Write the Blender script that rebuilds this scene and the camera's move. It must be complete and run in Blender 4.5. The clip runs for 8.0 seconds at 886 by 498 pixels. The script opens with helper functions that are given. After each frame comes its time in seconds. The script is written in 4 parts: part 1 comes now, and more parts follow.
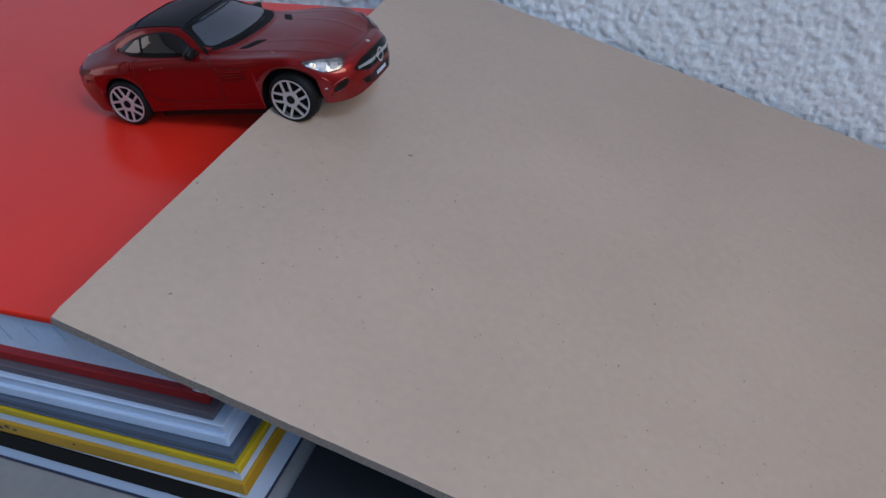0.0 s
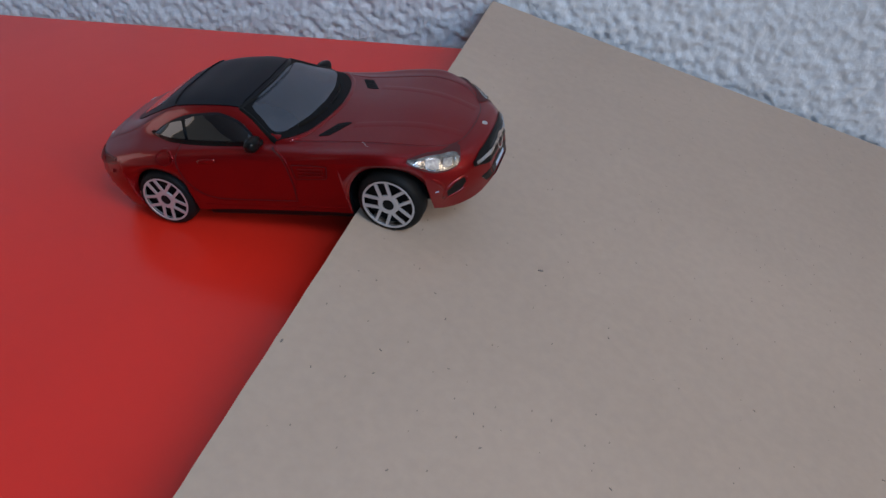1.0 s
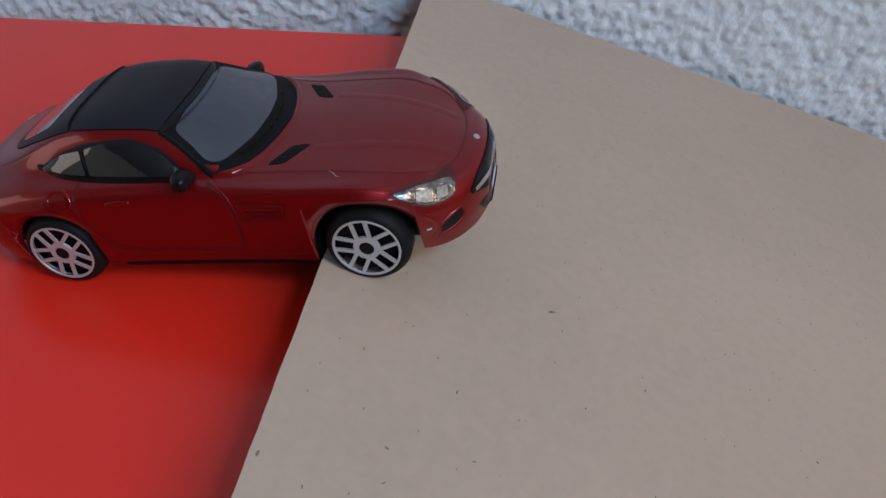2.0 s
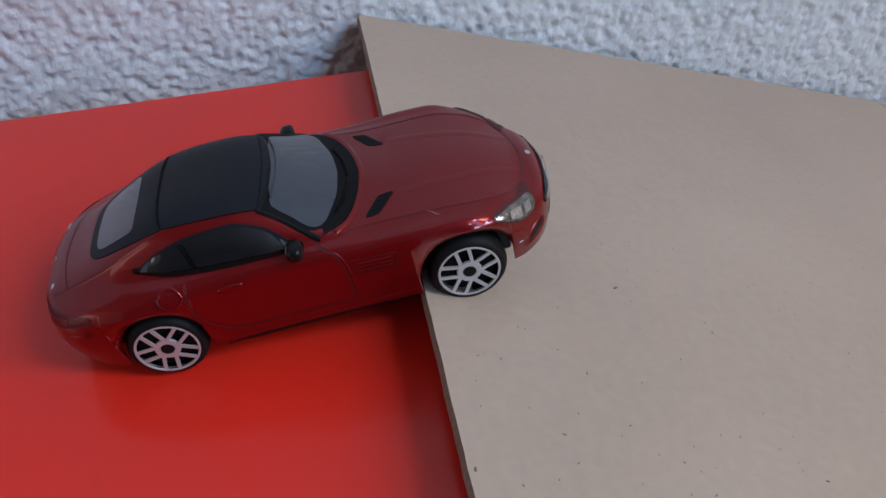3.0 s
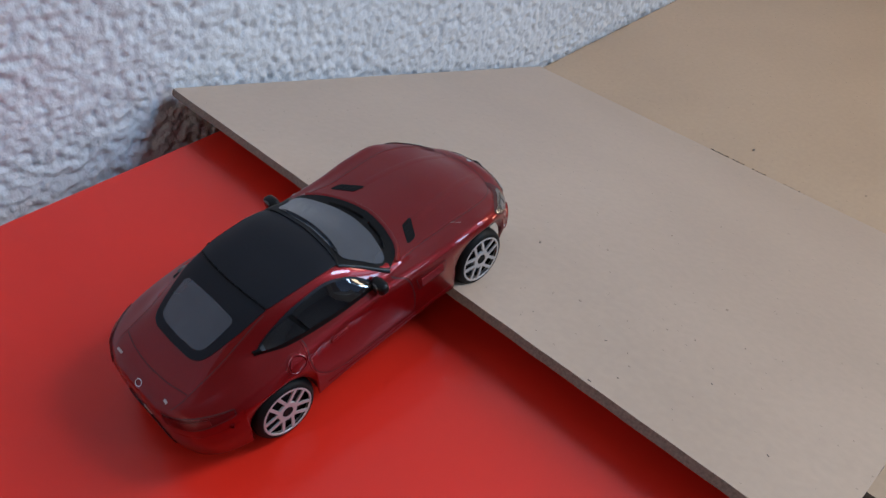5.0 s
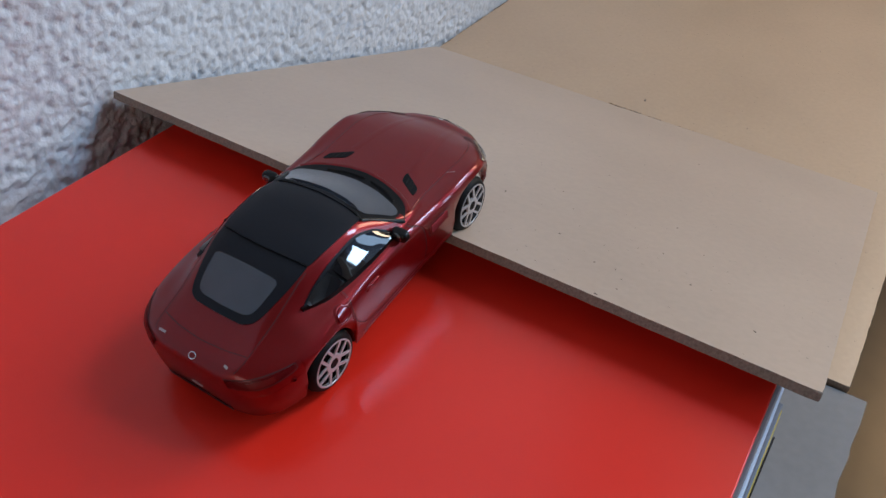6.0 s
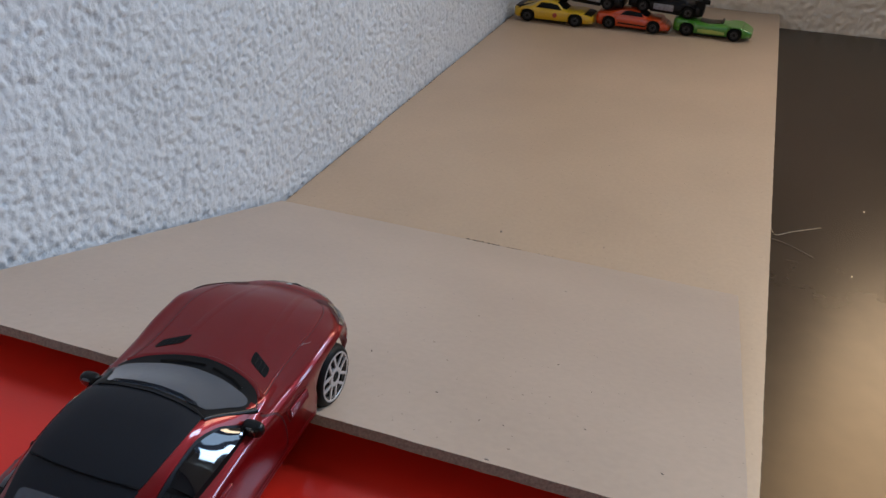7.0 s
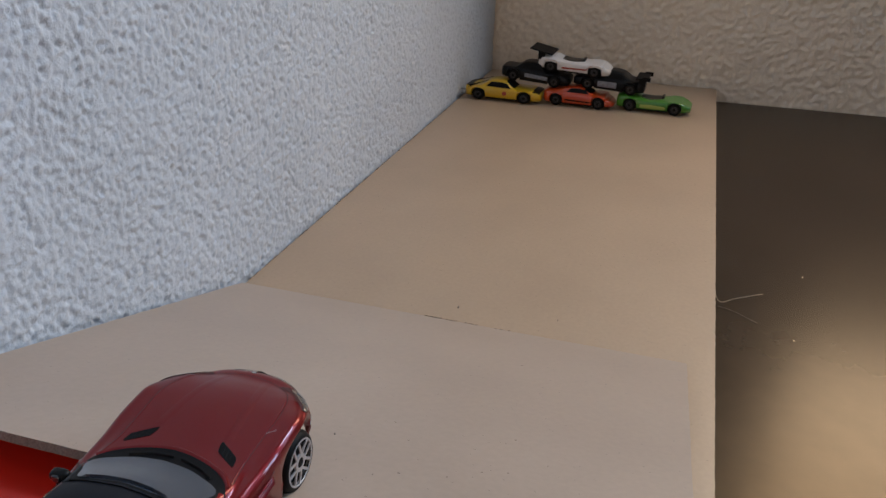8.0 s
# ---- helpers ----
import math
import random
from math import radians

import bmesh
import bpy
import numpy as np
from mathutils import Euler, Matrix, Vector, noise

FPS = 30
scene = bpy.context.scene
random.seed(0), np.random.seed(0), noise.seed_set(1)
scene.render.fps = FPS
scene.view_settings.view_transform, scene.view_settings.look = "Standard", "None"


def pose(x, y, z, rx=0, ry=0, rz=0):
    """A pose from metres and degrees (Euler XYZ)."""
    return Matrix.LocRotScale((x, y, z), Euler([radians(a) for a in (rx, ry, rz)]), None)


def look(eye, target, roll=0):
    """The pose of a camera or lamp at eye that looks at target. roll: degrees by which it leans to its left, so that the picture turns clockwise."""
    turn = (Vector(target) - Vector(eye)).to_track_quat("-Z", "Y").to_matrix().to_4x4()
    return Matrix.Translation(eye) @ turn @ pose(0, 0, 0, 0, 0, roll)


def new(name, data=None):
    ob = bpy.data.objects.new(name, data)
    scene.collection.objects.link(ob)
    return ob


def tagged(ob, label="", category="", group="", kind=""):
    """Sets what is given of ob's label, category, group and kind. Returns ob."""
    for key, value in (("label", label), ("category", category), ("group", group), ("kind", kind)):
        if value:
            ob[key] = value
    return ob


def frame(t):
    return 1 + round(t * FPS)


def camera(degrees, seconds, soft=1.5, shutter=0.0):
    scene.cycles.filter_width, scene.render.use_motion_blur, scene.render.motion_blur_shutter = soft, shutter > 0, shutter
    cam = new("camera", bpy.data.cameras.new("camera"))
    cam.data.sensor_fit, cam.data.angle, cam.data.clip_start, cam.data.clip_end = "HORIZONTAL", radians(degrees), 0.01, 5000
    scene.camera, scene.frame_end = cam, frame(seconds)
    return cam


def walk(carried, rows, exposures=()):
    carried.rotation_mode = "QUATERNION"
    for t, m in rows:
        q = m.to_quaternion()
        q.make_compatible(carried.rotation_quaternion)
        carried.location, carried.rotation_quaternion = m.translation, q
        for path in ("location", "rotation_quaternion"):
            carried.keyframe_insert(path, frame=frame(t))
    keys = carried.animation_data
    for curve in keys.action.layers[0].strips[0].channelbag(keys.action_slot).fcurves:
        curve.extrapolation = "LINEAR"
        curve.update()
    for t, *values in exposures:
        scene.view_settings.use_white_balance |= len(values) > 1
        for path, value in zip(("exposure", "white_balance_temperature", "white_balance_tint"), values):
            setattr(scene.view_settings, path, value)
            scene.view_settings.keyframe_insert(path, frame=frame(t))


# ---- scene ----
cam = camera(57.96, 8.0)
PATH = [
    (0.0, 0.1767, -0.1907, 0.1886, 53.58, 3.06, 18.22),
    (0.5, 0.1429, -0.1620, 0.1886, 53.19, 3.45, 17.27),
    (1.0, 0.1211, -0.1370, 0.1891, 51.82, 3.09, 16.95),
    (1.5, 0.0997, -0.1154, 0.1834, 50.52, 1.31, 14.61),
    (2.0, 0.0905, -0.1059, 0.1778, 49.69, 0.77, 8.03),
    (2.2, 0.0829, -0.1006, 0.1831, 48.81, 0.94, 5.54),
    (3.3, 0.0285, -0.1250, 0.1964, 49.07, 3.57, -15.41),
    (3.5, 0.0220, -0.1299, 0.2009, 48.93, 3.50, -17.92),
    (4.0, -0.0110, -0.1261, 0.2042, 48.72, 1.99, -25.26),
    (4.5, -0.0274, -0.1124, 0.2107, 48.75, -1.72, -34.47),
    (4.7, -0.0373, -0.1048, 0.2158, 48.75, -1.59, -39.37),
    (5.8, -0.0907, -0.0904, 0.2234, 49.55, -2.04, -53.80),
    (6.0, -0.0930, -0.0837, 0.2184, 49.59, -1.87, -57.46),
    (6.5, -0.0769, -0.0734, 0.2084, 52.68, -1.04, -64.26),
    (7.0, -0.0730, -0.0755, 0.2108, 59.68, -1.16, -69.44),
    (7.5, -0.0734, -0.0764, 0.2183, 62.74, -1.22, -71.40),
    (8.0, -0.0803, -0.0786, 0.2208, 64.56, -1.13, -72.76),
]
EXPOSURES = [(0.0, 0.06, 5600, 12), (1.5, 0.00, 5980, 12), (2.2, 0.18, 6060, 12), (3.5, 0.24, 5880, 13), (4.5, 0.33, 5960, 12), (6.0, 0.33, 6140, 12), (6.5, 0.39, 6150, 12), (7.2, 0.15, 6220, 12), (8.0, 0.07, 6290, 13)]
walk(cam, [(t, pose(x, y, z, rx, ry, rz)) for t, x, y, z, rx, ry, rz in PATH], EXPOSURES)

# ---- light ----
world = bpy.data.worlds.new("sky")
scene.world = world
world.use_nodes = True
wn = world.node_tree.nodes
sky = wn.new("ShaderNodeTexSky")
sky.sky_type = "NISHITA"
sky.sun_disc = False
sky.sun_elevation, sky.sun_rotation = radians(35), radians(200)
world.node_tree.links.new(sky.outputs[0], wn["Background"].inputs[0])
wn["Background"].inputs[1].default_value = 0.06

# window opening in the east wall: sky beside and over a sunlit curtain
WALL_N, WALL_E = 0.1375, 0.822
WIN = dict(y0=-2.00, y1=-0.25, z0=0.285, z1=1.45)


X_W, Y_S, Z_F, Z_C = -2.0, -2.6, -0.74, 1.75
# made-up opening for a fill lamp in the unseen west wall
WEST_FILL = dict(y0=-0.92, y1=-0.03, z0=0.15, z1=1.45)


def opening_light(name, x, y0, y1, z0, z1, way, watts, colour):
    """An area lamp over a stretch of a wall opening."""
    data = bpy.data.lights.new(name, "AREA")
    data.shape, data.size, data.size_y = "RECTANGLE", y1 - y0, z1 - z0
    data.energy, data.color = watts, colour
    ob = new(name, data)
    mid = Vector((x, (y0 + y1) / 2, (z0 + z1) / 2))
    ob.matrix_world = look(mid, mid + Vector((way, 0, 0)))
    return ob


CURTAIN = -0.50
SKY = (0.51, 0.74, 1.0)
opening_light("window_skylight", WALL_E + 0.03, -1.90, -1.45, 0.62, 1.12, -1, 14.5, SKY)
opening_light("window_lower_skylight", WALL_E + 0.03, -1.18, -0.72, 0.36, 0.96, -1, 3.0, SKY)
opening_light("window_upper_skylight", WALL_E + 0.03, -0.78, -0.44, 0.98, 1.42, -1, 14.5, SKY)
opening_light("window_sunlit_curtain", WALL_E + 0.03, CURTAIN, WIN["y1"], 0.32, 0.90, -1, 5.0, (1.0, 0.77, 0.50))
# warm fill lamp added to brighten faces that look west
opening_light("west_fill_lamp", X_W - 0.03, WEST_FILL["y0"], WEST_FILL["y1"], WEST_FILL["z0"], WEST_FILL["z1"], 1, 4.8, (1.0, 0.78, 0.59))


# ---- materials ----
def material(name, colour, rough=0.5, metal=0.0, grain=None, bump=None, coat=0.0, spec=0.5, trans=0.0, stain=None):
    """grain: (scale, amount) fine colour variation; stain: (scale, amount) broad one; bump: (scale, height in metres)."""
    m = bpy.data.materials.new(name)
    m.use_nodes = True
    nt = m.node_tree
    b = nt.nodes["Principled BSDF"]
    b.inputs["Base Color"].default_value = (*colour, 1)
    b.inputs["Roughness"].default_value = rough
    b.inputs["Metallic"].default_value = metal
    b.inputs["Coat Weight"].default_value = coat
    b.inputs["Coat Roughness"].default_value = 0.05
    b.inputs["Specular IOR Level"].default_value = spec
    b.inputs["Transmission Weight"].default_value = trans
    tc = nt.nodes.new("ShaderNodeTexCoord")
    last = None
    for kind in (grain, stain):
        if kind:
            n = nt.nodes.new("ShaderNodeTexNoise")
            n.inputs["Scale"].default_value = kind[0]
            n.inputs["Detail"].default_value = 4
            nt.links.new(tc.outputs["Object"], n.inputs["Vector"])
            r = nt.nodes.new("ShaderNodeMapRange")
            r.inputs[1].default_value, r.inputs[2].default_value = 0.3, 0.7
            r.inputs[3].default_value, r.inputs[4].default_value = 1 - kind[1], 1 + kind[1]
            nt.links.new(n.outputs["Fac"], r.inputs[0])
            mul = nt.nodes.new("ShaderNodeVectorMath")
            mul.operation = "SCALE"
            if last is None:
                mul.inputs[0].default_value = colour
            else:
                nt.links.new(last, mul.inputs[0])
            nt.links.new(r.outputs[0], mul.inputs["Scale"])
            last = mul.outputs[0]
    if last is not None:
        nt.links.new(last, b.inputs["Base Color"])
    if bump:
        n = nt.nodes.new("ShaderNodeTexNoise")
        n.inputs["Scale"].default_value, n.inputs["Detail"].default_value = bump[0], 3
        nt.links.new(tc.outputs["Object"], n.inputs["Vector"])
        k = nt.nodes.new("ShaderNodeBump")
        k.inputs["Distance"].default_value, k.inputs["Strength"].default_value = bump[1], 1.0
        nt.links.new(n.outputs["Fac"], k.inputs["Height"])
        nt.links.new(k.outputs[0], b.inputs["Normal"])
    return m


def flecked(name, colour, dark):
    """Grey-tan board of pressed paper: fine mottling, fibre flecks and a dull sheen."""
    m = material(name, colour, rough=0.37, spec=0.65, grain=(420, 0.035), stain=(16, 0.06), bump=(1400, 0.000008))
    nt = m.node_tree
    b = nt.nodes["Principled BSDF"]
    base = b.inputs["Base Color"].links[0].from_socket
    tc = nt.nodes.new("ShaderNodeTexCoord")
    mix_from = base
    for scale, radius, keep in ((150, 0.034, 0.93), (380, 0.07, 0.94), (900, 0.13, 0.92)):
        v = nt.nodes.new("ShaderNodeTexVoronoi")
        v.inputs["Scale"].default_value = scale
        wob = nt.nodes.new("ShaderNodeVectorMath")
        wob.operation = "MULTIPLY"
        wob.inputs[1].default_value = (1.0, 0.55, 1.0)
        nt.links.new(tc.outputs["Object"], wob.inputs[0])
        nt.links.new(wob.outputs[0], v.inputs["Vector"])
        lt = nt.nodes.new("ShaderNodeMath")
        lt.operation = "LESS_THAN"
        lt.inputs[1].default_value = radius
        nt.links.new(v.outputs["Distance"], lt.inputs[0])
        sep = nt.nodes.new("ShaderNodeSeparateColor")
        nt.links.new(v.outputs["Color"], sep.inputs[0])
        gt = nt.nodes.new("ShaderNodeMath")
        gt.operation = "GREATER_THAN"
        gt.inputs[1].default_value = keep
        nt.links.new(sep.outputs[0], gt.inputs[0])
        mul = nt.nodes.new("ShaderNodeMath")
        mul.operation = "MULTIPLY"
        nt.links.new(lt.outputs[0], mul.inputs[0])
        nt.links.new(gt.outputs[0], mul.inputs[1])
        mul2 = nt.nodes.new("ShaderNodeMath")
        mul2.operation = "MULTIPLY"
        mul2.inputs[1].default_value = 0.7
        nt.links.new(mul.outputs[0], mul2.inputs[0])
        mx = nt.nodes.new("ShaderNodeMix")
        mx.data_type = "RGBA"
        nt.links.new(mul2.outputs[0], mx.inputs["Factor"])
        nt.links.new(mix_from, mx.inputs["A"])
        mx.inputs["B"].default_value = (*dark, 1)
        mix_from = mx.outputs["Result"]
    nt.links.new(mix_from, b.inputs["Base Color"])
    return m


M_STUCCO = material("white_stucco", (0.60, 0.62, 0.65), rough=0.85, spec=0.2, grain=(700, 0.05), stain=(9, 0.04), bump=(680, 0.0004))
# same stucco made lighter and warmer, to stand for light the east wall lacks
M_STUCCO_LIT = material("warm_lit_stucco", (0.86, 0.75, 0.62), rough=0.85, spec=0.2, grain=(700, 0.05), stain=(9, 0.05), bump=(520, 0.0005))
# unseen west wall, coloured to bounce warm fill onto the east wall
M_WARM = material("warm_bounce_paint", (0.66, 0.50, 0.34), rough=0.8, stain=(3, 0.05))
# unseen south wall, ceiling and floor darkened to hold bounce light down
M_PAINT = material("low_bounce_paint", (0.12, 0.10, 0.08), rough=0.8, stain=(3, 0.05))
M_CEIL = material("low_bounce_ceiling", (0.22, 0.19, 0.16), rough=0.85, stain=(3, 0.04))
M_FLOOR = material("floor_wood", (0.14, 0.09, 0.055), rough=0.4, grain=(20, 0.2))
M_DESK = material("brown_desk", (0.030, 0.019, 0.0125), rough=0.27, spec=0.26, grain=(60, 0.12), stain=(6, 0.15), bump=(120, 0.00005))
# golden tint puts the warm light's colour into the desk's reflections
M_DESK.node_tree.nodes["Principled BSDF"].inputs["Specular Tint"].default_value = (1.0, 0.72, 0.38, 1)
M_BOARD = flecked("grey_board", (0.422, 0.319, 0.243), (0.10, 0.08, 0.06))
M_BOARD_B = flecked("tan_board", (0.462, 0.325, 0.213), (0.12, 0.09, 0.06))
M_BOARD_EDGE = material("board_edge", (0.20, 0.165, 0.14), rough=0.85, grain=(1500, 0.25))
M_GAP_SPOT = material("dark_gap_and_spots", (0.075, 0.056, 0.046), rough=0.9, grain=(2000, 0.4))
M_CARTON = material("grey_carton", (0.215, 0.205, 0.20), rough=0.75, grain=(300, 0.05), stain=(20, 0.06))
M_REDBOOK = material("glossy_red_cover", (0.68, 0.022, 0.010), rough=0.32, spec=0.2, coat=0.52, stain=(14, 0.05), bump=(60, 0.00006))
M_REDBOOK.node_tree.nodes["Principled BSDF"].inputs["Coat Roughness"].default_value = 0.20
M_RED_EDGE = material("red_cloth_edge", (0.22, 0.010, 0.012), rough=0.5, grain=(500, 0.1))
M_PAGES = material("book_pages", (0.42, 0.48, 0.59), rough=0.85, grain=(900, 0.05))
M_WHITE = material("white_cover", (0.41, 0.49, 0.63), rough=0.4, stain=(30, 0.04))
M_GREY = material("grey_cover", (0.09, 0.08, 0.095), rough=0.45, stain=(30, 0.1))
M_SLATE = material("slate_cover", (0.07, 0.09, 0.13), rough=0.35, stain=(30, 0.1))
# dark slate colour of the sheet that imitates shade under the ramp
M_UNDER_SHADE = material("under_ramp_shade", (0.026, 0.029, 0.037), rough=0.8, spec=0.15, stain=(30, 0.1))
M_NAVY = material("navy_cover", (0.02, 0.025, 0.05), rough=0.35)
M_YELLOW = material("yellow_cover", (0.43, 0.31, 0.008), rough=0.4, stain=(40, 0.08))
M_ORANGE = material("amber_cover", (0.37, 0.21, 0.012), rough=0.4, stain=(40, 0.08))
M_BLACK = material("black_cover", (0.006, 0.006, 0.006), rough=0.5, spec=0.12)
M_CARRED = material("dark_red_car_paint", (0.176, 0.0023, 0.0036), rough=0.38, metal=0.5, spec=0.2, coat=0.64, grain=(3000, 0.06), bump=(210, 0.000022))
M_CARRED.node_tree.nodes["Principled BSDF"].inputs["Coat Roughness"].default_value = 0.06
M_GROOVE = material("panel_gap", (0.055, 0.002, 0.003), rough=0.6)
M_MATTE = material("matte_black_roof", (0.0085, 0.0095, 0.013), rough=0.45, spec=0.18, grain=(3000, 0.1))
M_PLASTIC = material("black_plastic", (0.005, 0.005, 0.005), rough=0.32, spec=0.2)
M_TYRE = material("black_rubber", (0.007, 0.007, 0.007), rough=0.55, spec=0.12)
M_RIM = material("painted_silver_rim", (0.48, 0.455, 0.455), rough=0.45, metal=0.5)
M_CHROME = material("chrome", (0.70, 0.70, 0.71), rough=0.24, metal=1.0)
M_GLASS_S = material("grey_windscreen", (0.030, 0.036, 0.049), rough=0.14, coat=0.8, stain=(45, 0.18))
M_GLASS_D = material("dark_side_glass", (0.006, 0.006, 0.008), rough=0.04, coat=0.0, spec=1.0)
M_LAMP = material("clear_headlight", (0.22, 0.21, 0.205), rough=0.22, metal=0.85, grain=(700, 0.55), coat=1.0, bump=(650, 0.0004))
M_REFLECT = material("dull_chrome", (0.26, 0.25, 0.245), rough=0.5, metal=0.8, grain=(1500, 0.3))
M_COWL = material("black_cowl", (0.004, 0.004, 0.0045), rough=0.6, spec=0.15, grain=(2500, 0.3))
M_CREASE = material("page_shadow_line", (0.20, 0.25, 0.36), rough=0.9)
M_CHIP = material("bare_metal_chip", (0.42, 0.36, 0.36), rough=0.45, metal=0.3)
M_HAIR = material("pale_fibre", (0.62, 0.52, 0.36), rough=0.5)
M_AMBER = material("amber_lens", (0.13, 0.004, 0.004), rough=0.3, spec=0.12, coat=0.08)
M_TAIL = material("red_taillight", (0.085, 0.002, 0.003), rough=0.33, spec=0.12, coat=0.06)


# ---- helpers of this scene ----
def finish(name, bm, mat, smooth=False):
    me = bpy.data.meshes.new(name)
    bm.normal_update()
    bm.to_mesh(me)
    bm.free()
    me.materials.append(mat)
    if smooth:
        me.polygons.foreach_set("use_smooth", [True] * len(me.polygons))
    return me


def part(name, bm, mat, parent, label="", smooth=False):
    ob = new(name, finish(name, bm, mat, smooth))
    ob.parent = parent
    if label:
        tagged(ob, label)
    return ob


def thing(name, bm, mat, label, category, group="", kind="", smooth=False):
    return tagged(new(name, finish(name, bm, mat, smooth)), label, category, group, kind)


def empty(name, label, category, group="", kind=""):
    return tagged(new(name), label, category, group, kind)


def box(bm, x0, x1, y0, y1, z0, z1, bevel=0.0):
    r = bmesh.ops.create_cube(bm, size=1.0, matrix=Matrix.Translation(((x0 + x1) / 2, (y0 + y1) / 2, (z0 + z1) / 2)) @ Matrix.Diagonal((x1 - x0, y1 - y0, z1 - z0, 1)))
    if bevel:
        edges = list({e for v in r["verts"] for e in v.link_edges})
        bmesh.ops.bevel(bm, geom=edges, offset=bevel, segments=2, affect="EDGES", profile=0.5)
    return bm


def box_bm(*a, **k):
    return box(bmesh.new(), *a, **k)


def lathe_y(bm, profile, n=40):
    """Turns a profile of (radius, y) about the y axis."""
    rings = [[bm.verts.new((r * math.cos(2 * math.pi * k / n), y, r * math.sin(2 * math.pi * k / n))) for k in range(n)] for r, y in profile]
    for a, b in zip(rings, rings[1:]):
        for k in range(n):
            bm.faces.new((a[k], b[k], b[(k + 1) % n], a[(k + 1) % n]))
    return rings


def blob(centre, size, n=14, m=9, power=2.6):
    """A rounded pebble in millimetres."""
    bm = bmesh.new()
    def sp(v, e):
        return math.copysign(abs(v) ** e, v)
    e = 2 / power
    rows = []
    for i in range(1, m):
        a = math.pi * (i / m - 0.5)
        rows.append([bm.verts.new(Vector((centre[0] + size[0] * sp(math.cos(a), e) * sp(math.cos(2 * math.pi * k / n), e),
                                          centre[1] + size[1] * sp(math.cos(a), e) * sp(math.sin(2 * math.pi * k / n), e),
                                          centre[2] + size[2] * sp(math.sin(a), e))) / 1000) for k in range(n)])
    lo = bm.verts.new(Vector((centre[0], centre[1], centre[2] - size[2])) / 1000)
    hi = bm.verts.new(Vector((centre[0], centre[1], centre[2] + size[2])) / 1000)
    for a, b in zip(rows, rows[1:]):
        for k in range(n):
            bm.faces.new((a[k], a[(k + 1) % n], b[(k + 1) % n], b[k]))
    for k in range(n):
        bm.faces.new((lo, rows[0][(k + 1) % n], rows[0][k]))
        bm.faces.new((hi, rows[-1][k], rows[-1][(k + 1) % n]))
    return bm


# ---- the room ----
def relief(nx, nz, cell, size, seed):
    """A plaster relief in 0..1: a grained coat full of small pits, on a grid of cells; size is the pits' spacing in metres."""
    rng = np.random.default_rng(seed)
    fx, fz = np.fft.fftfreq(nx, cell)[:, None], np.fft.fftfreq(nz, cell)[None]
    f = np.hypot(fx, fz)

    def soft(field, sigma):
        return np.fft.ifft2(np.fft.fft2(field) * np.exp(-2 * (math.pi * f * sigma) ** 2)).real

    total = np.zeros((nx, nz))
    for k, amount in ((1.0, 1.0), (0.62, 0.7), (1.7, 0.6)):
        hits = (rng.random((nx, nz)) < (cell / (size * k)) ** 2) * rng.uniform(0.3, 1.0, (nx, nz))
        pits = soft(hits, 0.25 * size * k)
        total += amount * pits / np.percentile(pits, 97)
    wave = soft(rng.standard_normal((nx, nz)), size * 4)
    return np.clip(1 - total / 1.6 + 0.12 * wave / wave.std(), 0, 1.2)


def stucco(origin, u, v, nu, nv, cell, depth, out, size, seed):
    """Vertices and faces of a plaster sheet over the rectangle from origin along u and v, raised along out."""
    h = relief(nu, nv, cell, size, seed)
    iu, iv = np.meshgrid(np.arange(nu), np.arange(nv), indexing="ij")
    o, u, v, out = (np.array(a, float) for a in (origin, u, v, out))
    co = o + u * (iu[..., None] * cell) + v * (iv[..., None] * cell) + out * ((h[..., None] - 0.5) * depth)
    idx = (iu * nv + iv)
    quads = np.stack([idx[:-1, :-1], idx[1:, :-1], idx[1:, 1:], idx[:-1, 1:]], -1).reshape(-1, 4)
    return co.reshape(-1, 3), quads


def wall_mesh(name, sheet, boxes, mat, flip=False):
    co, quads = sheet
    if flip:
        quads = quads[:, ::-1]
    bm = bmesh.new()
    for b in boxes:
        box(bm, *b)
    bm.verts.index_update()
    verts = [tuple(v.co) for v in bm.verts]
    faces = [tuple(v.index for v in f.verts) for f in bm.faces]
    n = len(verts)
    bm.free()
    me = bpy.data.meshes.new(name)
    me.from_pydata(verts + [tuple(c) for c in co.tolist()], [], faces + [tuple(q) for q in (quads + n).tolist()])
    me.polygons.foreach_set("use_smooth", [False] * len(faces) + [True] * len(quads))
    me.materials.append(mat)
    return tagged(new(name, me), kind="structure")


CELL = 0.0009
NU, NV = int((WALL_E + 0.75) / CELL), int(0.34 / CELL)
wall_mesh("wall_north", stucco((-0.75, WALL_N, -0.001), (1, 0, 0), (0, 0, 1), NU, NV, CELL, 0.0016, (0, -1, 0), 0.0026, 3),
          [(X_W - 0.15, WALL_E + 0.15, WALL_N + 0.002, WALL_N + 0.15, Z_F, Z_C)], M_STUCCO)
NU2, NV2 = int(0.55 / 0.0018), int(0.24 / 0.0018)
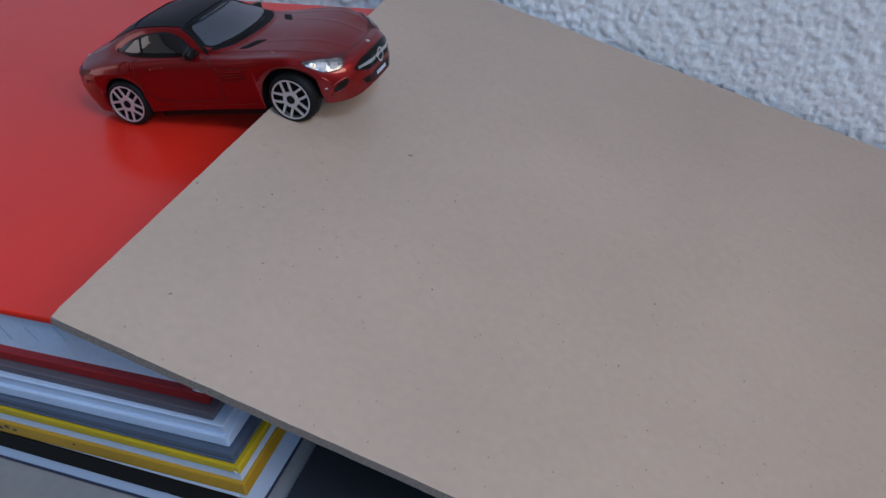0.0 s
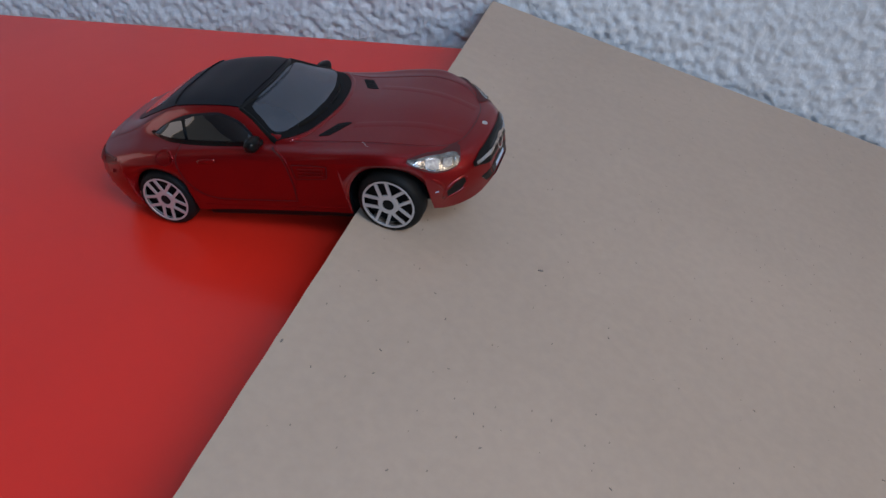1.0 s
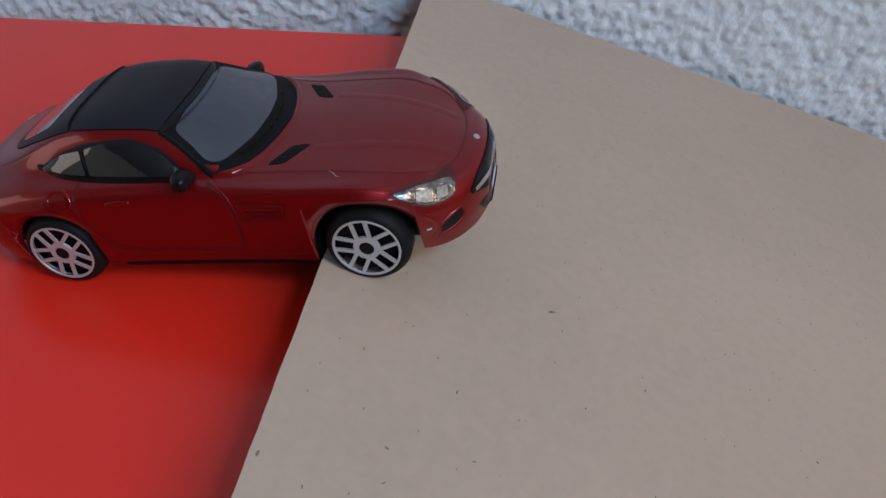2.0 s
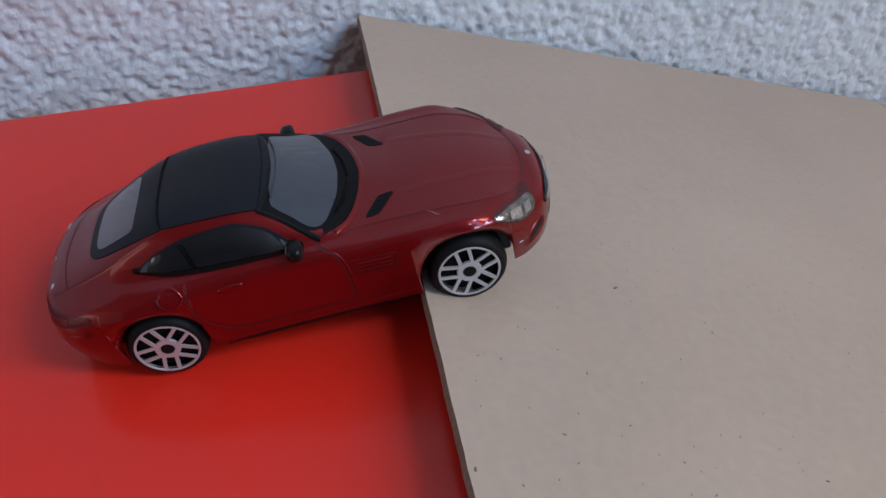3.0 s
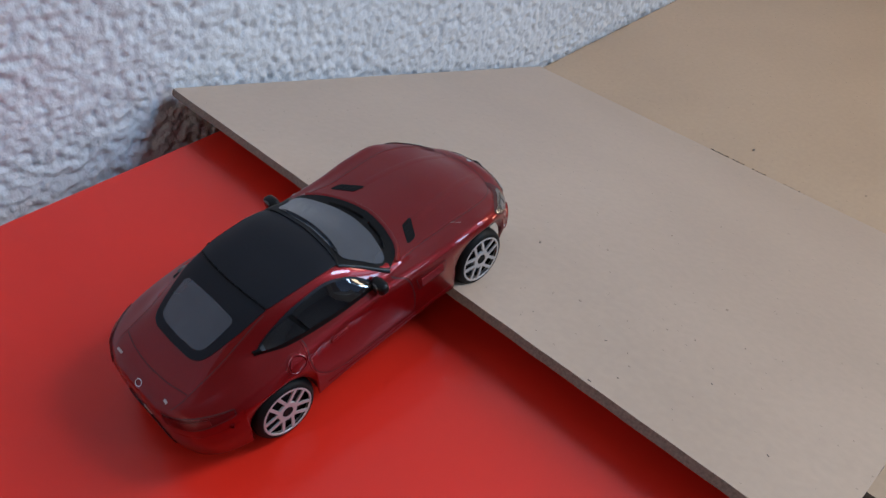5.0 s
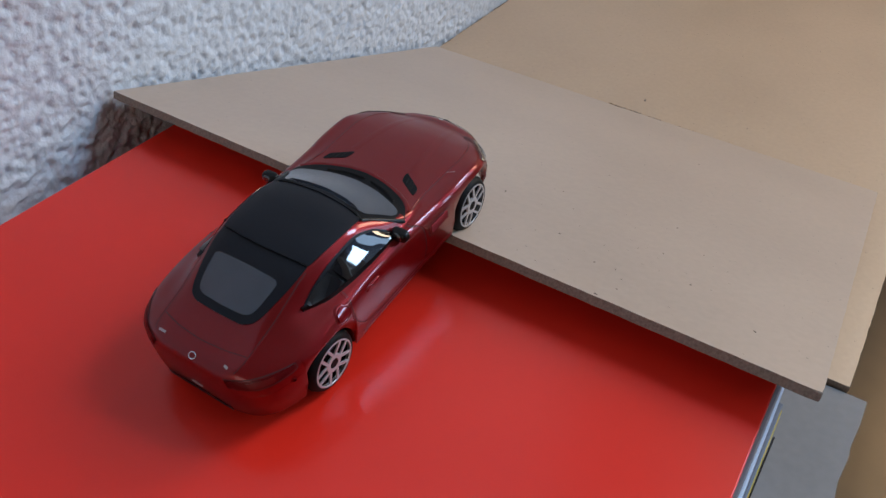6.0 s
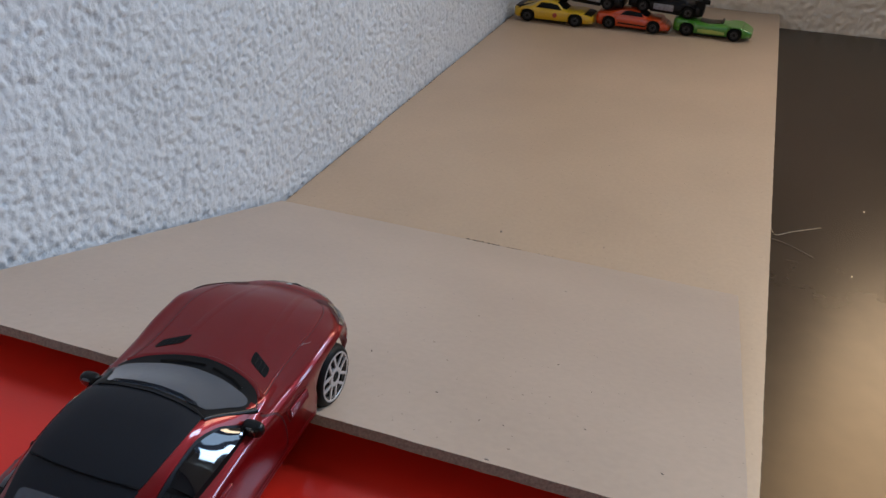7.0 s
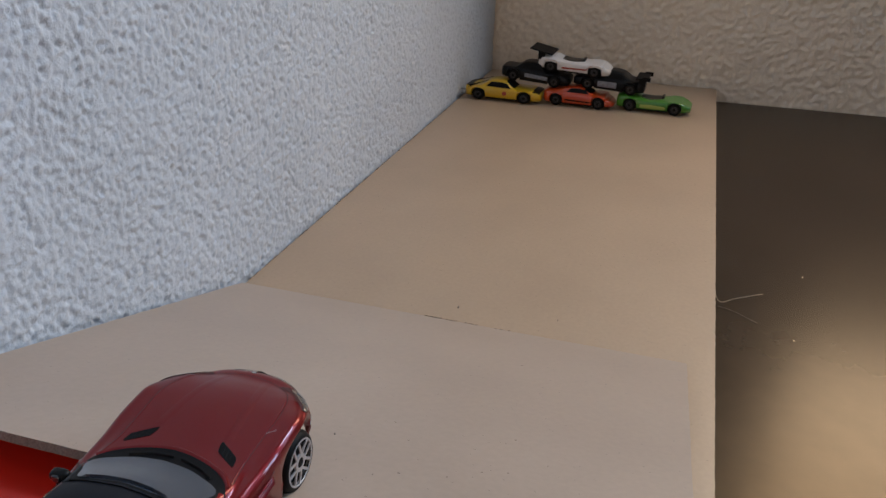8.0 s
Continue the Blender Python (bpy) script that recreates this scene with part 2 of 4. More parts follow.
wall_mesh("wall_east", stucco((WALL_E, WALL_N - 0.55, -0.001), (0, 1, 0), (0, 0, 1), NU2, NV2, 0.0018, 0.0034, (-1, 0, 0), 0.0046, 5),
          [(WALL_E + 0.002, WALL_E + 0.16, WIN["y1"], WALL_N + 0.002, Z_F, Z_C),
           (WALL_E + 0.002, WALL_E + 0.16, Y_S, WIN["y0"], Z_F, Z_C),
           (WALL_E + 0.002, WALL_E + 0.16, WIN["y0"], WIN["y1"], Z_F, WIN["z0"]),
           (WALL_E + 0.002, WALL_E + 0.16, WIN["y0"], WIN["y1"], WIN["z1"], Z_C)], M_STUCCO_LIT, flip=True)
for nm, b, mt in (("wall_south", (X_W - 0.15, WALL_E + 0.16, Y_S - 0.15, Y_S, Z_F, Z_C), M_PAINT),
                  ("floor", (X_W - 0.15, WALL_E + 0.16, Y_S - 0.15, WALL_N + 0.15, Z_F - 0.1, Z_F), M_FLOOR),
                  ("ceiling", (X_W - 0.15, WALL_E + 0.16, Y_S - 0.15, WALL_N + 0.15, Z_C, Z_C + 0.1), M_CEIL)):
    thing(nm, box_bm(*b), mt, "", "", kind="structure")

# unseen west wall, cut open round the added fill lamp
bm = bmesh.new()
for y0, y1, z0, z1 in ((Y_S, WEST_FILL["y0"], Z_F, Z_C), (WEST_FILL["y1"], WALL_N + 0.002, Z_F, Z_C), (WEST_FILL["y0"], WEST_FILL["y1"], Z_F, WEST_FILL["z0"]), (WEST_FILL["y0"], WEST_FILL["y1"], WEST_FILL["z1"], Z_C)):
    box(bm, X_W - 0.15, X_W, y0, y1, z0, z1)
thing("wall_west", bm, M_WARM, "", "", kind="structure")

# desk with a top and two side panels
desk = empty("desk", "dark brown wooden desk top against the white stucco walls", "desk")
part("desktop", box_bm(-1.15, WALL_E - 0.003, -0.72, WALL_N - 0.004, -0.028, 0.0, bevel=0.002), M_DESK, desk)
for x in (-1.13, WALL_E - 0.04):
    part("side_panel", box_bm(x, x + 0.025, -0.70, WALL_N - 0.02, Z_F, -0.028), M_DESK, desk)

# ---- boards ----
Z_RED, Z_B, THICK = 0.070, 0.0145, 0.0026


def slab(corners, thick, down, wavy=0.0):
    """A board from its top corners, counter-clockwise from above, with softened edges."""
    rng = random.Random(len(corners) + round(thick * 1e5))
    worn = []
    for a, b in zip(corners, list(corners[1:]) + [corners[0]]):
        a, b = Vector(a), Vector(b)
        side = Vector((b.y - a.y, a.x - b.x, 0)).normalized()
        n = max(1, int((b - a).length / 0.0035)) if wavy else 1
        for k in range(n):
            worn.append(a.lerp(b, k / n) + side * (rng.uniform(-wavy, wavy * 0.4) if k else 0.0))
    corners = worn
    bm = bmesh.new()
    top = [bm.verts.new(c) for c in corners]
    low = [bm.verts.new(Vector(c) + Vector(down) * thick) for c in corners]
    bm.faces.new(top)
    bm.faces.new(low[::-1])
    n = len(corners)
    for k in range(n):
        bm.faces.new((top[k], low[k], low[(k + 1) % n], top[(k + 1) % n]))
    bmesh.ops.bevel(bm, geom=list(bm.edges), offset=0.0003, segments=1, affect="EDGES")
    return bm


SLOPE = (Z_B + THICK * 0.953 + 0.0003 - 0.0812) / (0.2525 - 0.0515)


def ramp_z(x):
    """Height of the ramp's upper face."""
    return 0.0812 + SLOPE * (x - 0.0515)


def two_tone(bm, name, face, edge):
    """Faces that look up or down take the first material, the cut edges the second."""
    bm.normal_update()
    for f in bm.faces:
        f.material_index = 0 if abs(f.normal.z) > 0.75 else 1
    me = finish(name, bm, face)
    me.materials.append(edge)
    return me


run = Vector((1, 0, SLOPE)).normalized()
down = Vector((run.z, 0, -run.x))
A_CORNERS = [(0.0519, -0.0972), (0.2475, -0.0977), (0.2542, 0.1345), (0.0511, 0.1343)]
ramp_board = tagged(new("ramp_board", two_tone(slab([(x, y, ramp_z(x)) for x, y in A_CORNERS], THICK, down, 0.00013), "ramp_board", M_BOARD, M_BOARD_EDGE)),
                    "grey-tan pressed paper board leaning from red book to lower board", "board")
B_CORNERS = [(0.130, -0.1108), (0.811, -0.1110), (0.811, 0.1349), (0.130, 0.1349)]
flat_board = tagged(new("flat_board", two_tone(slab([(x, y, Z_B) for x, y in B_CORNERS], Z_B - 0.0002, (0, 0, -1), 0.00016), "flat_board", M_BOARD_B, M_BOARD_EDGE)),
                    "long tan fibreboard lying on the desk along the stucco wall", "board")

# ---- the stack of books ----


def book(label, x0, x1, y0, y1, z0, z1, top, pages, low=None, t_top=0.0014, t_low=0.0014, inset=0.003, turn=0.0):
    """A closed book: two covers, a recessed block of pages and a spine on the wall side."""
    ob = empty("book", label, "book", "stack of books")
    cx, cy = (x0 + x1) / 2, (y0 + y1) / 2
    a, b, c, d = x0 - cx, x1 - cx, y0 - cy, y1 - cy
    h = z1 - z0
    part("front_cover", box_bm(a, b, c, d, h - t_top, h, bevel=0.0004), top, ob)
    part("back_cover", box_bm(a, b, c, d, 0, t_low, bevel=0.0004), low or top, ob)
    part("page_block", box_bm(a + inset, b - inset, c + inset, d - 0.004, t_low, h - t_top), pages, ob)
    part("spine", box_bm(a, b, d - 0.004, d, t_low, h - t_top), top, ob)
    ob.matrix_basis = pose(cx, cy, z0, 0, 0, turn)
    return ob


red_book = book("glossy bright red hardback on top of the book stack", -0.220, 0.0768, -0.0893, 0.1165, 0.0516, Z_RED, M_REDBOOK, M_PAGES, M_RED_EDGE, t_top=0.0018, t_low=0.0030, inset=0.0022, turn=0.5)
book("grey hardback lying under the red book", -0.215, 0.0795, -0.0902, 0.112, 0.0490, 0.0514, M_GREY, M_GREY, inset=0.0004)
book("thick white paperback lying in the book stack", -0.220, 0.0815, -0.0922, 0.110, 0.0414, 0.0488, M_WHITE, M_WHITE, t_top=0.0007, t_low=0.0033, inset=0.0009, turn=0.5)
book("slate blue hardback lying in the book stack", -0.215, 0.0838, -0.0925, 0.110, 0.0376, 0.0412, M_SLATE, M_NAVY, t_top=0.0020, t_low=0.0012, inset=0.0003)
yellow_book = book("yellow hardback with white pages in the stack", -0.220, 0.0850, -0.0930, 0.110, 0.0266, 0.0374, M_YELLOW, M_PAGES, M_ORANGE, t_top=0.0026, t_low=0.0044, inset=0.0010)
low_book = book("white hardback with a black band on its spine in the stack", -0.220, 0.0842, -0.0918, 0.112, 0.0128, 0.0264, M_WHITE, M_WHITE, M_NAVY, t_top=0.0010, t_low=0.0012, inset=0.0004, turn=-0.8)
part("black_band", box_bm(-0.1536, 0.1532, -0.1023, -0.1018, 0.0072, 0.0139), M_BLACK, low_book, "black band along the spine")
for x in (0.0605, 0.0670, 0.0745, 0.0830, 0.0920, 0.1010, 0.1100):
    bm = box_bm(-0.00008, 0.00008, -0.0001, 0.0, 0.0, 0.0050)
    bmesh.ops.transform(bm, matrix=pose(x, -0.10072, 0.0075 - 0.002 * math.sin(x * 900), 0, -25 - 900 * (x % 0.013), 0), verts=bm.verts)
    part("page_crease", bm, M_CREASE, red_book, "slanted crease in the pages")
for x, dz, r in ((0.0775, 0.0022, 0.0008), (0.0800, 0.0030, 0.0009), (0.0825, 0.0026, 0.0007), (0.1020, 0.0030, 0.0005)):
    part("ink_spot", blob((x * 1000, -101.6, dz * 1000), (r * 1000, 0.12, r * 700), 8, 5), M_GAP_SPOT, yellow_book, "small dark spot")

for ob, x, y, z, size in ((red_book, 0.1462, -0.1018, 0.0026, (2.6, 0.5, 0.9)), (yellow_book, 0.1512, -0.1010, 0.0086, (1.0, 0.7, 1.1)), (low_book, 0.1300, -0.1020, 0.0075, (0.9, 0.35, 0.6)), (low_book, 0.0560, -0.1012, 0.0020, (2.2, 0.35, 0.5))):
    part("worn_spot", blob((x * 1000, y * 1000, z * 1000), size, 9, 6, 2.0), M_PAGES, ob, "bare paper at a worn edge", smooth=True)

EDGE = [(-0.30, -0.1150), (0.02, -0.1158), (0.05, -0.1150), (0.083, -0.1160), (0.091, -0.1152), (0.102, -0.1166), (0.1070, -0.1158), (0.118, -0.1170), (0.1290, -0.1172), (0.1290, 0.118), (-0.30, 0.118)]
carton = empty("flat_carton", "flat grey carton with a worn edge under the books", "carton")
for nm, z, thick, lab in (("lid", 0.0126, 0.0011, "grey lid with a worn edge"), ("tray", 0.0114, 0.0113, "")):
    ob = new(nm, two_tone(slab([(x, y + (0.0 if nm == "lid" else 0.0004 if y < 0 else 0.0), z) for x, y in EDGE], thick, (0, 0, -1)), nm, M_CARTON, M_BOARD_EDGE))
    ob.parent = carton
    if lab:
        tagged(ob, lab)
# made-up dark sheet on the carton, put in for the ramp's shade
tagged(new("folder", two_tone(slab([(0.0882, -0.0862, 0.0142), (0.1282, -0.0870, 0.0142), (0.1282, 0.108, 0.0142), (0.0882, 0.108, 0.0142)], 0.0015, (0, 0, -1)), "folder", M_UNDER_SHADE, M_UNDER_SHADE)),
                "thin dark sheet added as shade under the ramp board", "folder")
# dark strips put in for the shaded gaps at the ramp's lower edge
for x0, x1, y0, y1 in ((0.2515, 0.2536, 0.0300, 0.0210), (0.2513, 0.2531, 0.0190, 0.0130), (0.2510, 0.2528, 0.0092, 0.0024), (0.2506, 0.2521, -0.0060, -0.0140)):
    bm = bmesh.new()
    n = 7
    a = [bm.verts.new((x0 + 0.0003 * math.sin(k * 2.1), y0 + (y1 - y0) * k / n, Z_B + 0.0031 + 0.0003 * (k % 2))) for k in range(n + 1)]
    b = [bm.verts.new((x1 + 0.0004 * math.sin(k * 1.7 + y0 * 900), y0 + (y1 - y0) * k / n, Z_B + 0.0003)) for k in range(n + 1)]
    for k in range(n):
        bm.faces.new((a[k], a[k + 1], b[k + 1], b[k]))
    part("gap_shade", bm, M_GAP_SPOT, ramp_board, "dark strip standing for a shaded gap")
# crumbs on the boards
for x, y, r in ((0.2700, 0.0175, 0.0009), (0.2740, -0.0340, 0.0005)):
    thing("paper_crumb", blob((x * 1000, y * 1000, Z_B * 1000 + r * 350), (r * 1000, r * 500, r * 400), 8, 5), M_BOARD_EDGE, "tiny dark paper crumb on the tan board", "crumb", "crumbs on the boards")


CRUMBS = ((0.0946, 0.0064, 1.0), (0.0793, -0.0196, 0.6), (0.0703, -0.0342, 0.6), (0.0710, -0.0402, 0.5), (0.0602, -0.0445, 0.5), (0.0752, -0.0136, 0.45),
          (0.1014, -0.0146, 0.45), (0.1126, -0.0062, 0.45), (0.0836, -0.0320, 0.45), (0.0530, -0.0414, 0.8), (0.1451, -0.0104, 0.45), (0.0588, -0.0160, 0.4),
          (0.0571, -0.0223, 0.35), (0.0686, -0.0078, 0.35), (0.0803, -0.0588, 0.55), (0.0909, -0.0400, 0.4), (0.1041, -0.0565, 0.5), (0.0666, -0.0435, 0.4),
          (0.1183, -0.0441, 0.6), (0.0940, -0.0468, 0.5), (0.1972, -0.0307, 0.55), (0.1722, -0.0152, 0.5), (0.0682, -0.0787, 0.7))
for k, (x, y, r) in enumerate(CRUMBS):
    ob = thing("paper_crumb", blob((0, 0, 0), (r * 0.75, r * 0.28, r * 0.2), 8, 5, 2.0), M_BOARD_EDGE, "tiny dark fleck of paper on the grey-tan ramp board", "crumb", "flecks on the ramp board")
    ob.matrix_basis = pose(x, y, ramp_z(x) + 0.0001 * r, 0, math.degrees(-math.atan(SLOPE)), 0) @ pose(0, 0, 0, 0, 0, (20 + 67 * k) % 180)
for x, y, r in ((0.3989, -0.1637, 0.7), (0.3187, -0.1526, 0.5)):
    thing("paper_crumb", blob((x * 1000, y * 1000, r * 0.4), (r, r * 0.7, r * 0.4), 8, 5), M_HAIR, "tiny pale crumb lying on the brown desk", "crumb", "crumbs on the desk")

# dark strips stand for the shaded gap where the long board meets the wall
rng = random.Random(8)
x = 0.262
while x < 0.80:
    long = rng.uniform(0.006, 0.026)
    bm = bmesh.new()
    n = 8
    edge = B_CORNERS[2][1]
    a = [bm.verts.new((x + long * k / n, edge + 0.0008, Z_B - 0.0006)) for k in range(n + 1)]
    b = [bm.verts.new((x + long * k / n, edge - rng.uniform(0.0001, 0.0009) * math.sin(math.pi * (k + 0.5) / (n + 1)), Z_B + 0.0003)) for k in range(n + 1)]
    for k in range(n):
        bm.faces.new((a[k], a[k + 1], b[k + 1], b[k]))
    part("gap_shade", bm, M_GAP_SPOT, flat_board, "dark strip standing for a shaded gap")
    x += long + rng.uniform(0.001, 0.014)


def hair(points, label):
    cu = bpy.data.curves.new("hair", "CURVE")
    cu.dimensions, cu.bevel_depth, cu.bevel_resolution = "3D", 0.00012, 1
    sp = cu.splines.new("BEZIER")
    sp.bezier_points.add(len(points) - 1)
    for b, p in zip(sp.bezier_points, points):
        b.co, b.handle_left_type, b.handle_right_type = p, "AUTO", "AUTO"
    cu.materials.append(M_HAIR if "pale" in label else M_BOARD_EDGE)
    return tagged(new("loose_fibre", cu), label, "fibre", "fibres beside the board")


hair([(0.3400, -0.1112, 0.0100), (0.3450, -0.1150, 0.0030), (0.3555, -0.1235, 0.0008), (0.3675, -0.1393, 0.0006)], "thin pale fibre lying on the brown desk")
hair([(0.3440, -0.1140, 0.0006), (0.3419, -0.1202, 0.0005), (0.3312, -0.1347, 0.0005)], "thin dark fibre lying on the brown desk")


# ---- model cars ----
def pchip(xs, ys, q):
    """Monotone cubic through points."""
    xs, ys, q = np.array(xs, float), np.array(ys, float), np.array(q, float)
    h, d = np.diff(xs), np.diff(ys) / np.diff(xs)
    m = np.zeros(len(xs))
    m[0], m[-1] = d[0], d[-1]
    for k in range(1, len(xs) - 1):
        if d[k - 1] * d[k] > 0:
            w1, w2 = 2 * h[k] + h[k - 1], h[k] + 2 * h[k - 1]
            m[k] = (w1 + w2) / (w1 / d[k - 1] + w2 / d[k])
    k = np.clip(np.searchsorted(xs, q) - 1, 0, len(xs) - 2)
    t = (q - xs[k]) / h[k]
    return (2 * t**3 - 3 * t**2 + 1) * ys[k] + (t**3 - 2 * t**2 + t) * h[k] * m[k] + (-2 * t**3 + 3 * t**2) * ys[k + 1] + (t**3 - t**2) * h[k] * m[k + 1]


def catmull(pts, sub):
    """A smooth line through points, mirrored at its last one (the car's middle)."""
    p = [np.array(a, float) for a in pts]
    p = [2 * p[0] - p[1]] + p + [p[-2] * np.array((-1, 1))]
    out = []
    for k in range(1, len(p) - 2):
        a, b, c, d = p[k - 1:k + 3]
        for s in range(sub):
            t = s / sub
            out.append(0.5 * ((2 * b) + (c - a) * t + (2 * a - 5 * b + 4 * c - d) * t * t + (3 * b - a - 3 * c + d) * t**3))
    out.append(p[-2])
    return out


def shell(stations, axles, arches, axle_z, z_ref, step, sub=5, blur=1.0):
    """A car body in millimetres. stations: x, then half-width and height of the sill, the widest line, the shoulder,
    the belt, the roof's edge and the middle. The lower edge rises round the wheels, for each axle with its own radius."""
    xs = [s[0] for s in stations]
    q = list(np.arange(xs[0], xs[-1], step)) + [xs[-1]]
    for ax, arch in zip(axles, arches):
        q += [ax - arch, ax - arch + 0.02, ax + arch - 0.02, ax + arch]
    q = np.array(sorted(set(round(v, 3) for v in q)))
    def eased(ys):
        """The line through the stations, softened over some millimetres, its two ends kept."""
        total, weight = 0.0, 0.0
        for d in np.linspace(-2.6, 2.6, 14) * blur:
            w = math.exp(-(d / (1.3 * blur)) ** 2 / 2)
            v = q + d
            lo, hi = v < xs[0], v > xs[-1]
            f = pchip(xs, ys, np.where(lo, 2 * xs[0] - v, np.where(hi, 2 * xs[-1] - v, v)))
            total = total + w * np.where(lo, 2 * ys[0] - f, np.where(hi, 2 * ys[-1] - f, f))
            weight += w
        return total / weight

    cols = [eased([s[1 + k] for s in stations]) for k in range(len(stations[0]) - 1)]
    rows = []
    for i, x in enumerate(q):
        line = catmull([(cols[2 * j][i], cols[2 * j + 1][i]) for j in range(len(cols) // 2)], sub)
        low = line[0][1]
        for ax, arch in zip(axles, arches):
            if abs(x - ax) < arch - 0.01:
                za = axle_z + math.sqrt(arch**2 - (x - ax) ** 2)
                if za > low:
                    line = [np.array((y, za + (z - low) * (z_ref - za) / (z_ref - low) if z < z_ref else z)) for y, z in line]
        rows.append([(x, y, z) for y, z in line])
    bm = bmesh.new()
    grid = []
    for row in rows:
        right = [bm.verts.new((x / 1000, -y / 1000, z / 1000)) for x, y, z in row]
        left = [bm.verts.new((x / 1000, y / 1000, z / 1000)) for x, y, z in row[-2::-1]]
        grid.append(right + left)
    for a, b in zip(grid, grid[1:]):
        for k in range(len(a) - 1):
            bm.faces.new((a[k], a[k + 1], b[k + 1], b[k]))
    for end, turn in ((grid[0], True), (grid[-1], False)):
        n = len(end)
        for k in range(n // 2):
            vs = [end[k], end[k + 1], end[n - 2 - k], end[n - 1 - k]]
            vs = list(dict.fromkeys(vs))
            if len(vs) > 2:
                bm.faces.new(vs[::-1] if not turn else vs)
    bmesh.ops.recalc_face_normals(bm, faces=bm.faces)
    return bm


def tree_of(bm):
    from mathutils.bvhtree import BVHTree
    return BVHTree.FromBMesh(bm)


def onto(tree, p, way, lift):
    """The place where a line from p (millimetres) meets the body, lifted off by some millimetres."""
    hit = tree.ray_cast(Vector(p) / 1000, Vector(way))
    if hit[0] is None:
        near = tree.find_nearest(Vector(p) / 1000)
        return near[0] + near[1] * (lift / 1000)
    n = hit[1] if hit[1].dot(Vector(way)) < 0 else -hit[1]
    return hit[0] + n * (lift / 1000)


def panel(tree, low, high, view, lift, nu=18, nv=6, rim=0.25, lean=0.0, flat=0.0, crisp=True):
    """A thin curved panel on the body between two lines of points, seen from the side ('R', 'L'), from above ('T'),
    from the front ('F') or the back ('B'); its edge turns down into the body."""
    def line(pts, t):
        s = [0.0]
        for a, b in zip(pts, pts[1:]):
            s.append(s[-1] + math.dist(a, b))
        v = t * s[-1]
        return np.array([pchip(s, [p[0] for p in pts], [v])[0], pchip(s, [p[1] for p in pts], [v])[0]])

    def place(a, lf):
        if view == "T":
            return onto(tree, (a[0], a[1], 60), (0, 0, -1), lf)
        if view == "R":
            return onto(tree, (a[0], -60, a[1]), (0, 1, 0), lf)
        if view == "L":
            return onto(tree, (a[0], 60, a[1]), (0, -1, 0), lf)
        if view == "F":
            return onto(tree, (140, a[0], a[1]), (-1, 0, 0), lf)
        return onto(tree, (-80, a[0], a[1]), (1, 0, 0), lf)

    bm = bmesh.new()
    grid = []
    for i in range(nu + 1):
        a, b = line(low, i / nu), line(high, i / nu)
        grid.append([bm.verts.new(place(a + (b - a) * j / nv, lift + lean * (1 - j / nv))) for j in range(nv + 1)])
    if flat:
        # a pane that spans straight from its lower to its upper edge, with a slight bulge
        for col in grid:
            a, b = col[0].co.copy(), col[-1].co.copy()
            a.y += math.copysign(0.0008, a.y)
            for j, v in enumerate(col):
                t = j / nv
                v.co = a + (b - a) * t + Vector((0, math.copysign(1, a.y) * 0.77, 0.64)) * (flat * (b - a).length * 4 * t * (1 - t))
    for i in range(nu):
        for j in range(nv):
            bm.faces.new((grid[i][j], grid[i + 1][j], grid[i + 1][j + 1], grid[i][j + 1]))
    bmesh.ops.remove_doubles(bm, verts=bm.verts, dist=1e-6)
    bmesh.ops.recalc_face_normals(bm, faces=bm.faces)
    # outward normals
    bm.normal_update()
    mean = sum((f.normal * f.calc_area() for f in bm.faces), Vector())
    out = {"T": (0, 0, 1), "R": (0, -1, 0), "L": (0, 1, 0), "F": (1, 0, 0), "B": (-1, 0, 0)}[view]
    if mean.dot(Vector(out)) < 0:
        bmesh.ops.reverse_faces(bm, faces=bm.faces)
    # turned-down edge
    edge = [e for e in bm.edges if len(e.link_faces) == 1]
    bm.normal_update()
    drop = {v: v.normal.copy() for e in edge for v in e.verts}
    ext = bmesh.ops.extrude_edge_only(bm, edges=edge)
    moved = [g for g in ext["geom"] if isinstance(g, bmesh.types.BMVert)]
    for v in moved:
        src = min(drop, key=lambda o: (o.co - v.co).length_squared)
        v.co -= drop[src] * ((lift + lean + rim) / 1000)
    if crisp:
        bmesh.ops.split_edges(bm, edges=[e for e in edge if e.is_valid])
    return bm


